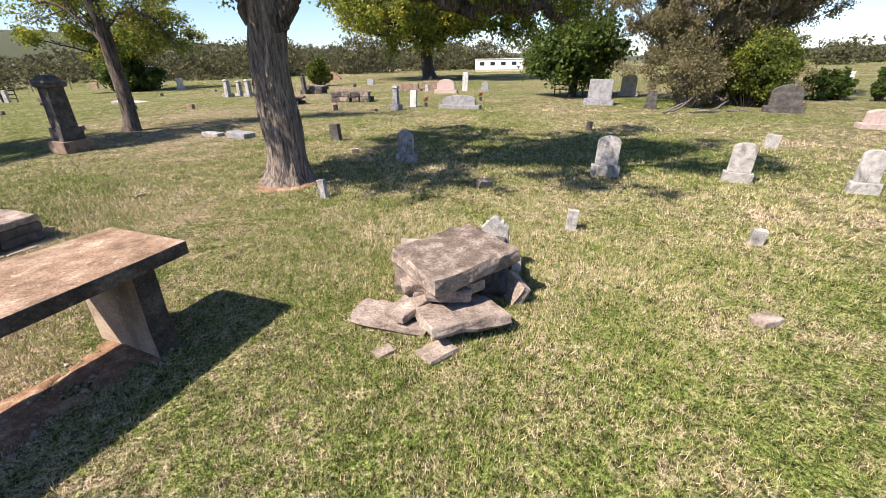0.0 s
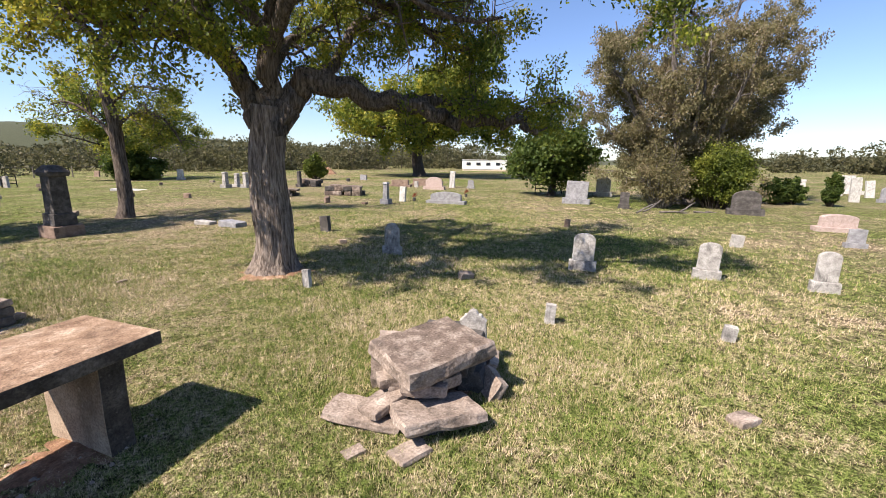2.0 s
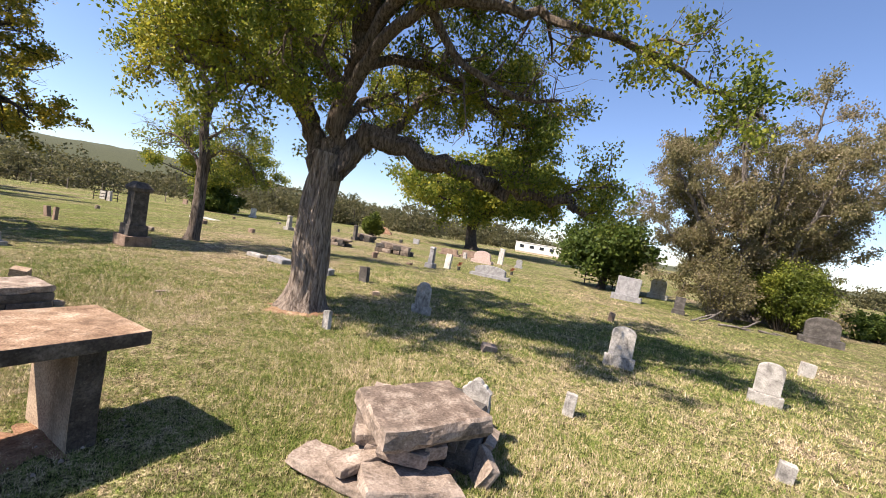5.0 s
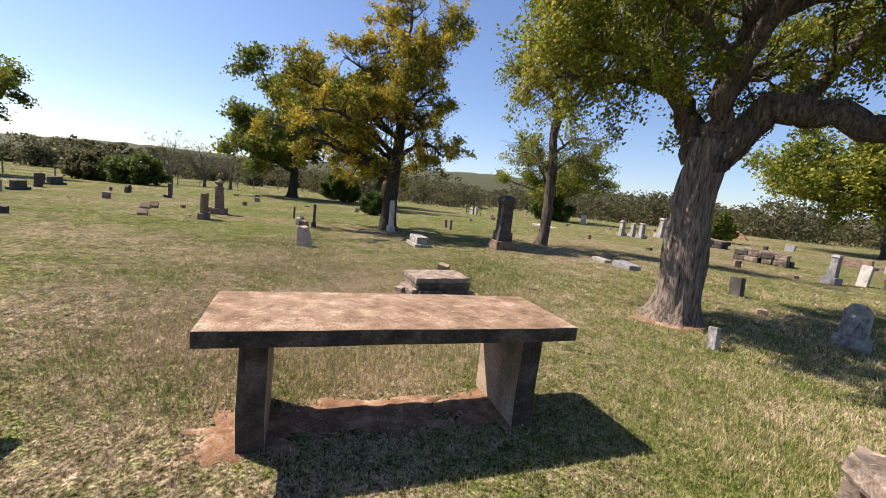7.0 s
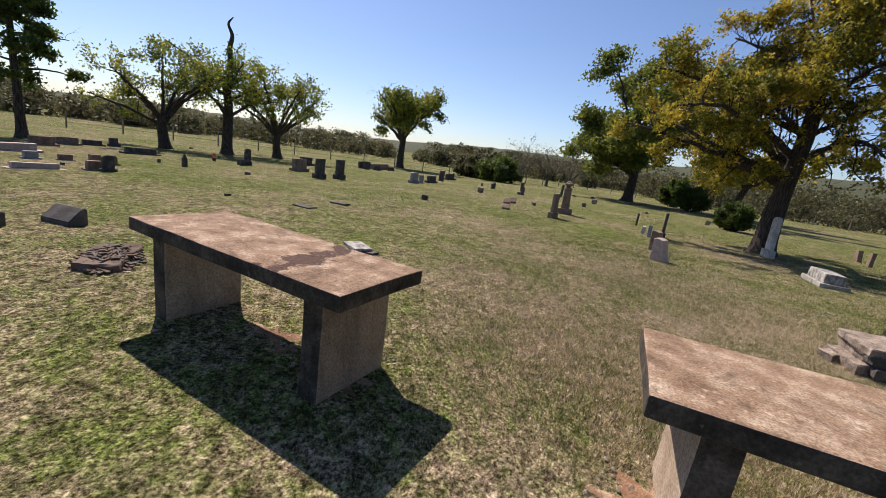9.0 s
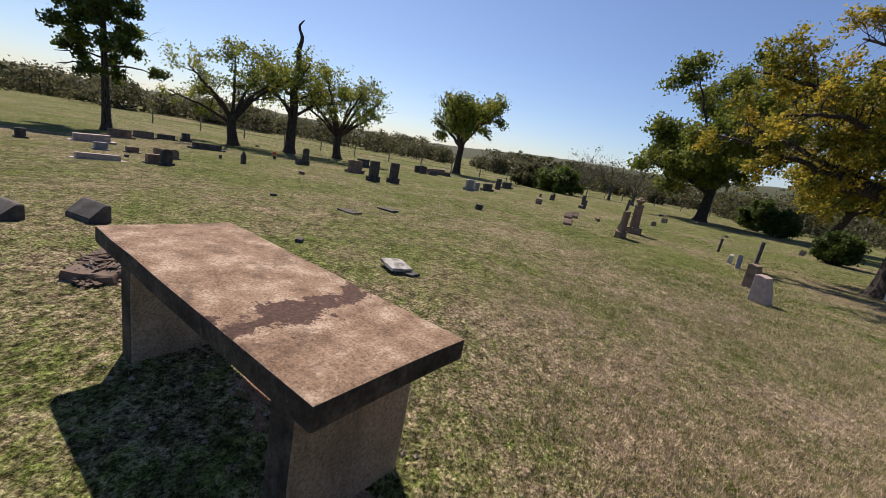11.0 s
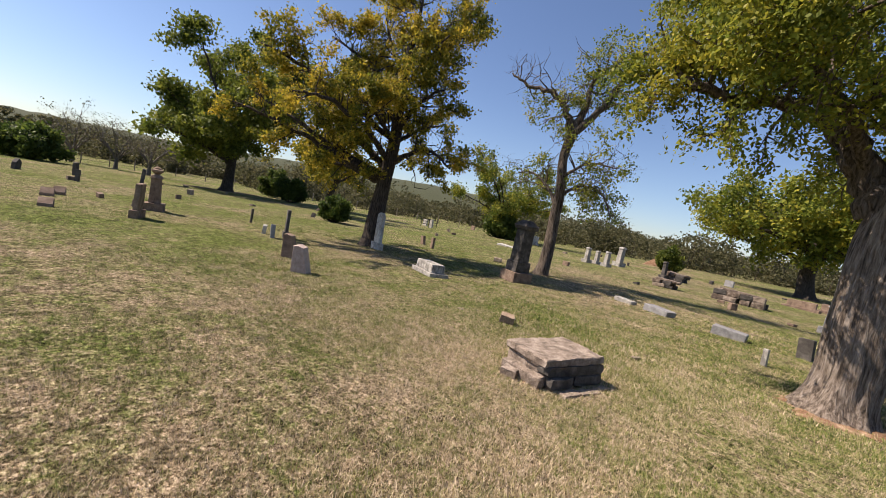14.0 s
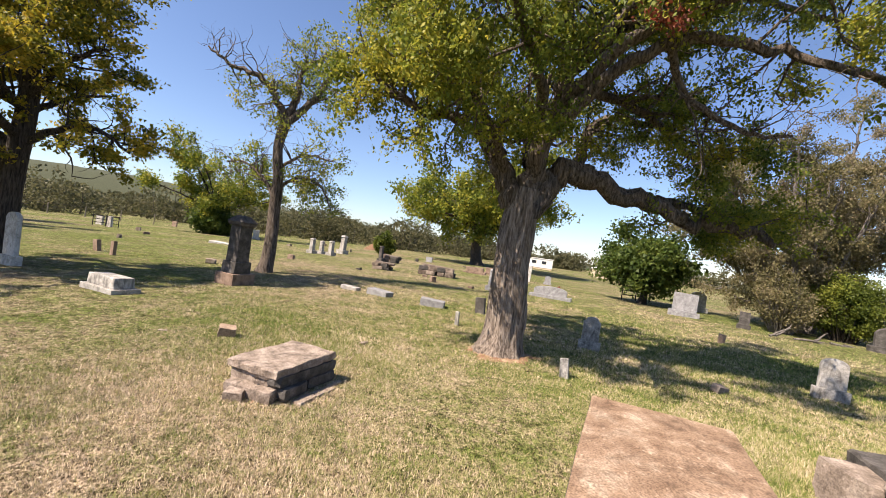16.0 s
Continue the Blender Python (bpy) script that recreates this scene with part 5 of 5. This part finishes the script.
SOIL = stone_mat("bare_soil", (0.27, 0.155, 0.095), (0.15, 0.08, 0.048), (0.50, 0.37, 0.26), 7, 0.15, 80, 1.0, 2.5, 0.02)


def gabled(name, x, y, w, d, h, turn, wall, roof, label, category):
    root = thing(name, pose(x, y, 0, 0, 0, turn), label, category)
    bm = bmesh.new()
    pts = [(-w / 2, 0), (w / 2, 0), (w / 2, h * 0.62), (0, h * 0.97), (-w / 2, h * 0.62)]
    vs = [bm.verts.new((a, -d / 2, b)) for a, b in pts]
    f = bm.faces.new(vs)
    for e in bmesh.ops.extrude_face_region(bm, geom=[f])["geom"]:
        if isinstance(e, bmesh.types.BMVert):
            e.co.y += d
    bmesh.ops.recalc_face_normals(bm, faces=bm.faces[:])
    part("wall", bm, wall, root)
    for s in (-1, 1):
        ang = math.degrees(math.atan2(h * 0.35, w / 2))
        ln = math.hypot(w / 2, h * 0.35) + 0.3
        rp = part("roof", block(ln, d + 0.6, 0.08, 0, 0.01, 0, 0), roof, root, "pale metal roof panel")
        rp.matrix_basis = pose(s * w / 4 * 1.03, 0, h * 0.80, 0, s * ang, 0)
    door = part("door", block(w * 0.22, 0.08, h * 0.5, 0, 0.01, 0, 0), WHITE, root)
    door.location = (0, -d / 2 - 0.04, 0)
    return root


gabled("barn", 35, 72, 6.0, 9.5, 2.5, -18, TAN, WHITE, "tan barn with a white gable roof", "barn")
gabled("shelter", -27, 55.5, 1.65, 2.25, 2.1, -20, WHITE, WHITE, "little white roofed shelter by the trees", "shelter")

trailer = thing("mobile_home", pose(20.9, 77.3, 0, 0, 0, -12), "long white mobile home with dark windows", "building")
trailer.scale = (0.88, 0.88, 0.88)
part("body", block(9.5, 3.0, 1.9, 0.3, 0.06, 1, 0.0), WHITE, trailer)
part("skirting", block(9.3, 2.9, 0.35, -0.05, 0.02, 0, 0.0), TAN, trailer)
part("roof", block(9.7, 3.2, 0.12, 2.2, 0.03, 0, 0.0), WHITE, trailer)
for k in range(4):
    wnd = part("window", block(0.9, 0.06, 0.6, 1.15, 0.01, 0, 0.0), GLASS, trailer)
    wnd.location = (-3.4 + 2.1 * k, -1.52, 0)


def rail_fence(name, line, gap, height, label):
    root = thing(name, pose(0, 0, 0), label, "fence")
    prev = None
    post = None
    for (x0, y0), (x1, y1) in zip(line, line[1:]):
        n = max(1, int(math.hypot(x1 - x0, y1 - y0) / gap))
        for k in range(n):
            x, y = x0 + (x1 - x0) * k / n, y0 + (y1 - y0) * k / n
            if post is None:
                post = part("post", lathe([(0.06, -0.2), (0.055, height * 0.97), (0.03, height)], 7), WOOD, root)
                post.location = (x, y, fall(x))
            else:
                hang("post", post.data, root).location = (x, y, fall(x))
    for h in (0.35, 0.65, 0.95):
        v, fc = [], []
        tube(v, fc, [Vector((x, y, fall(x) + h * height)) for x, y in line], [0.012] * len(line), 4)
        hang("wire", mesh_from("wire", v, fc, IRON), root)


rail_fence("wire_fence", [(-37, -27), (-46, -12), (-53.5, 5), (-59, 14), (-66, 29), (-52, 46), (-31, 55)], 3.2, 1.25, "wire fence on wooden posts round the cemetery")


def bench_frame(x, y, turn, label):
    root = thing("iron_fence_panel", pose(x, y, 0, 0, 0, turn), label, "fence", "iron panels")
    for k in range(3):
        part("rail", block(1.6, 0.04, 0.05, 0.25 + 0.25 * k, 0.008, 0, 0), IRON, root)
    for k in range(3):
        up = part("post", block(0.05, 0.05, 0.9, -0.05, 0.008, 0, 0), IRON, root)
        up.location = (-0.78 + 0.78 * k, 0, 0)


bench_frame(14.4, 29.6, -20, "low dark iron grave fence panel")
bench_frame(10.2, 22.9, -10, "low dark iron grave fence panel")
bench_frame(-25.8, 33.5, 20, "low rusty iron frame by a grave")

bmm = rock(4.3, 2.6, 0.9, 5, 0.2, 13)
for vtx in bmm.verts:
    vtx.co.x *= 1 - 0.55 * max(0, vtx.co.z) / 0.9
    vtx.co.y *= 1 - 0.55 * max(0, vtx.co.z) / 0.9
mm = bpy.data.meshes.new("soil_mound")
bmm.to_mesh(mm)
bmm.free()
mm.materials.append(SOIL)
mound = new("soil_mound", mm)
mound.location = (-6.3, 53.2, fall(-6.3) - 0.05)
tagged(mound, "mound of bare orange-brown soil", "soil mound")

for k, (x, y, c) in enumerate([(4.74, 20.9, "red"), (-21.3, -9.1, "red"), (1.8, 18.7, "red")]):
    pot = thing("grave_flowers", pose(x, y, 0), "small pot of faded red grave flowers", "flowers", "grave flowers")
    part("pot", lathe([(0.06, -0.02), (0.08, 0.14), (0.085, 0.15)], 10), STONE["dark"], pot)
    tagged(hang("bouquet", soup("bouquet", leaf_cloud([Vector((0, 0, 0.25)), Vector((0.05, 0, 0.3))], 40, 0.07, 0.07), 4, LEAF[c]), pot), kind="stuff")

for k in range(7):
    lg = thing("fallen_branch", pose(10.0 + 0.5 * k, 13.6 + 0.25 * math.sin(k * 2.0), 0.02, 0, 0, rnd.uniform(-25, 25)), "bleached fallen branch under the juniper", "branch", "fallen branches")
    v, fc = [], []
    tube(v, fc, wander(rnd, Vector((-0.5, 0, 0.03)), Vector((1, 0, 0)), 1.1, 6, 0.12, 0), [0.04, 0.04, 0.035, 0.03, 0.03, 0.02, 0.01], 7)
    hang("wood", mesh_from("wood", v, fc, BARK["grey"], True), lg)


YELLOW = plain_mat("machine_yellow", (0.62, 0.38, 0.03), 0.5)
dig = thing("excavator", pose(60, 38, 0, 0, 0, 40), "small yellow excavator parked beyond the graves", "excavator")
part("body", block(2.2, 1.7, 0.9, 0.7, 0.08, 1, 0.0), YELLOW, dig)
part("cab", block(1.0, 1.0, 1.1, 1.5, 0.06, 1, 0.0), GLASS, dig)
for s_ in (-1, 1):
    part("track", block(2.6, 0.4, 0.65, 0, 0.2, 1, 0.0), IRON, dig).location = (0, 0.75 * s_, 0)
boom = part("boom", block(2.6, 0.25, 0.3, 0, 0.04, 1, 0.0), YELLOW, dig)
boom.matrix_basis = pose(2.0, 0, 1.6, 0, -30, 0)
arm = part("arm", block(1.8, 0.2, 0.25, 0, 0.04, 1, 0.0), YELLOW, dig)
arm.matrix_basis = pose(3.6, 0, 1.6, 0, 55, 0)


# ---- bare soil round the table legs, and grass ----
def soil_patch(x, y, sx, sy, turn, seed):
    n, r = 64, random.Random(seed)
    rings = [(1.0, -0.03), (0.85, 0.004), (0.6, 0.012), (0.25, 0.012)]
    verts, faces = [], []
    for f, z in rings:
        for k in range(n):
            a = 2 * math.pi * k / n
            w = f * (0.78 + 0.45 * noise.noise(Vector((math.cos(a) * 2, math.sin(a) * 2, seed))) + 0.3 * noise.noise(Vector((math.cos(a) * 6, math.sin(a) * 6, seed))))
            verts.append((math.cos(a) * sx * w, math.sin(a) * sy * w, z + 0.012 * noise.noise(Vector((math.cos(a) * f * 9, math.sin(a) * f * 9, seed)))))
    for j in range(len(rings) - 1):
        for k in range(n):
            a, b = j * n + k, j * n + (k + 1) % n
            faces.append((a, b, b + n, a + n))
    verts.append((0, 0, 0.02))
    for k in range(n):
        faces.append(((len(rings) - 1) * n + k, (len(rings) - 1) * n + (k + 1) % n, len(verts) - 1))
    ob = new("soil_patch", mesh_from("soil_patch", verts, faces, SOIL, True))
    ob.matrix_world = pose(x, y, 0, 0, 0, turn)
    tagged(ob, "bare reddish soil worn under the table", "soil", kind="structure")


BARE = [(-2.68, 1.0, 0.5, 0.4, 60), (-2.34, 1.72, 0.8, 0.36, 60), (-2.0, 2.35, 0.4, 0.36, 60), (-3.72, -0.66, 0.42, 0.36, 55), (-4.12, -1.15, 0.5, 0.25, 55), (-4.55, -1.82, 0.42, 0.36, 55), (0.42, 2.8, 0.42, 0.36, 0), (-4.45, 4.3, 0.42, 0.3, 38), (-1.74, 6.7, 0.7, 0.6, 0)]
for k, (x, y, sx, sy, turn) in enumerate(BARE):
    soil_patch(x, y, sx, sy, turn, k + 0.5)


def make_grass():
    def scatter(n, spread_x, spread_y, cx, cy, h, wide, clear=0.0):
        p = np.stack([rng.normal(cx, spread_x, n), rng.normal(cy, spread_y, n)], 1)
        # two thirds of the blades gather in tufts
        tuft = rng.random(n) < 0.66
        heart = p[rng.integers(0, max(1, n // 16), n)] + rng.normal(0, 1, (n, 2)) * (0.012 + wide * 5)
        p = np.where(tuft[:, None], heart, p)
        keep = np.hypot((p[:, 0] + 2.0) * 0.8, p[:, 1] - 0.3) > clear * rng.uniform(0.8, 1.2, n)
        for x, y, sx, sy, turn in BARE:
            a = radians(turn)
            d = p - np.array([x, y])
            u, w = (d[:, 0] * math.cos(a) + d[:, 1] * math.sin(a)) / sx, (-d[:, 0] * math.sin(a) + d[:, 1] * math.cos(a)) / sy
            keep &= rng.random(n) < np.clip((u * u + w * w - 0.2) / 0.6, 0.1, 1.0)
        p, tuft = p[keep], tuft[keep]
        n = len(p)
        p += rng.normal(0, 0.012, (n, 2))
        a = rng.uniform(0, 2 * math.pi, n)
        lean = rng.uniform(0.2, 1.6, n)
        hh = h * rng.uniform(0.45, 1.3, n) * np.where(tuft, 1.3, 0.8)
        b = rng.uniform(0, 2 * math.pi, n)
        wd = wide * rng.uniform(0.6, 1.3, n)
        foot = np.stack([p[:, 0], p[:, 1], -0.02 - 0.02 * np.clip(-p[:, 0] - 6.0, 0.0, 54.0)], 1)
        side = np.stack([np.cos(b), np.sin(b), np.zeros(n)], 1) * wd[:, None]
        tip = foot + np.stack([np.cos(a) * hh * lean, np.sin(a) * hh * lean, hh + 0.02], 1)
        return np.stack([foot - side, foot + side, tip], 1).reshape(-1, 3)
    v = np.concatenate([scatter(520000, 2.9, 1.9, -1.8, 2.4, 0.022, 0.0026), scatter(240000, 2.2, 2.2, -5.5, 2.6, 0.022, 0.0032), scatter(210000, 5.0, 3.6, -2.0, 4.8, 0.026, 0.0042, 2.6),
                        scatter(110000, 3.6, 3.4, -8.5, 2.5, 0.02, 0.0052), scatter(100000, 8.0, 6.0, -3.0, 8.0, 0.03, 0.0075, 6.0)])
    ob = new("lawn_grass", soup("lawn_grass", v, 3, blade_mat()))
    tagged(ob, "short mown grass blades, green mixed with straw", "grass", kind="stuff")


make_grass()

pebble_v, pebble_f = [], []
for k in range(160):
    x, y, sx, sy, turn = BARE[k % 6]
    a, f = rnd.uniform(0, 2 * math.pi), rnd.uniform(0.2, 1.1)
    c = Vector((x + math.cos(a) * 0.45 * f, y + math.sin(a) * 0.45 * f, 0.012))
    s_, n0 = rnd.uniform(0.006, 0.022), len(pebble_v)
    for dx, dy, dz in ((1, 0, 0), (-1, 0, 0), (0, 1, 0), (0, -1, 0), (0, 0, 0.8), (0, 0, -0.8)):
        pebble_v.append(c + Vector((dx, dy, dz)) * s_ * rnd.uniform(0.7, 1.2))
    for i, j, m_ in ((0, 2, 4), (2, 1, 4), (1, 3, 4), (3, 0, 4), (2, 0, 5), (1, 2, 5), (3, 1, 5), (0, 3, 5)):
        pebble_f.append((n0 + i, n0 + j, n0 + m_))
tagged(new("pebbles", mesh_from("pebbles", pebble_v, pebble_f, STONE["lime"])), "small pale pebbles and crumbs of concrete", "pebbles", kind="stuff")
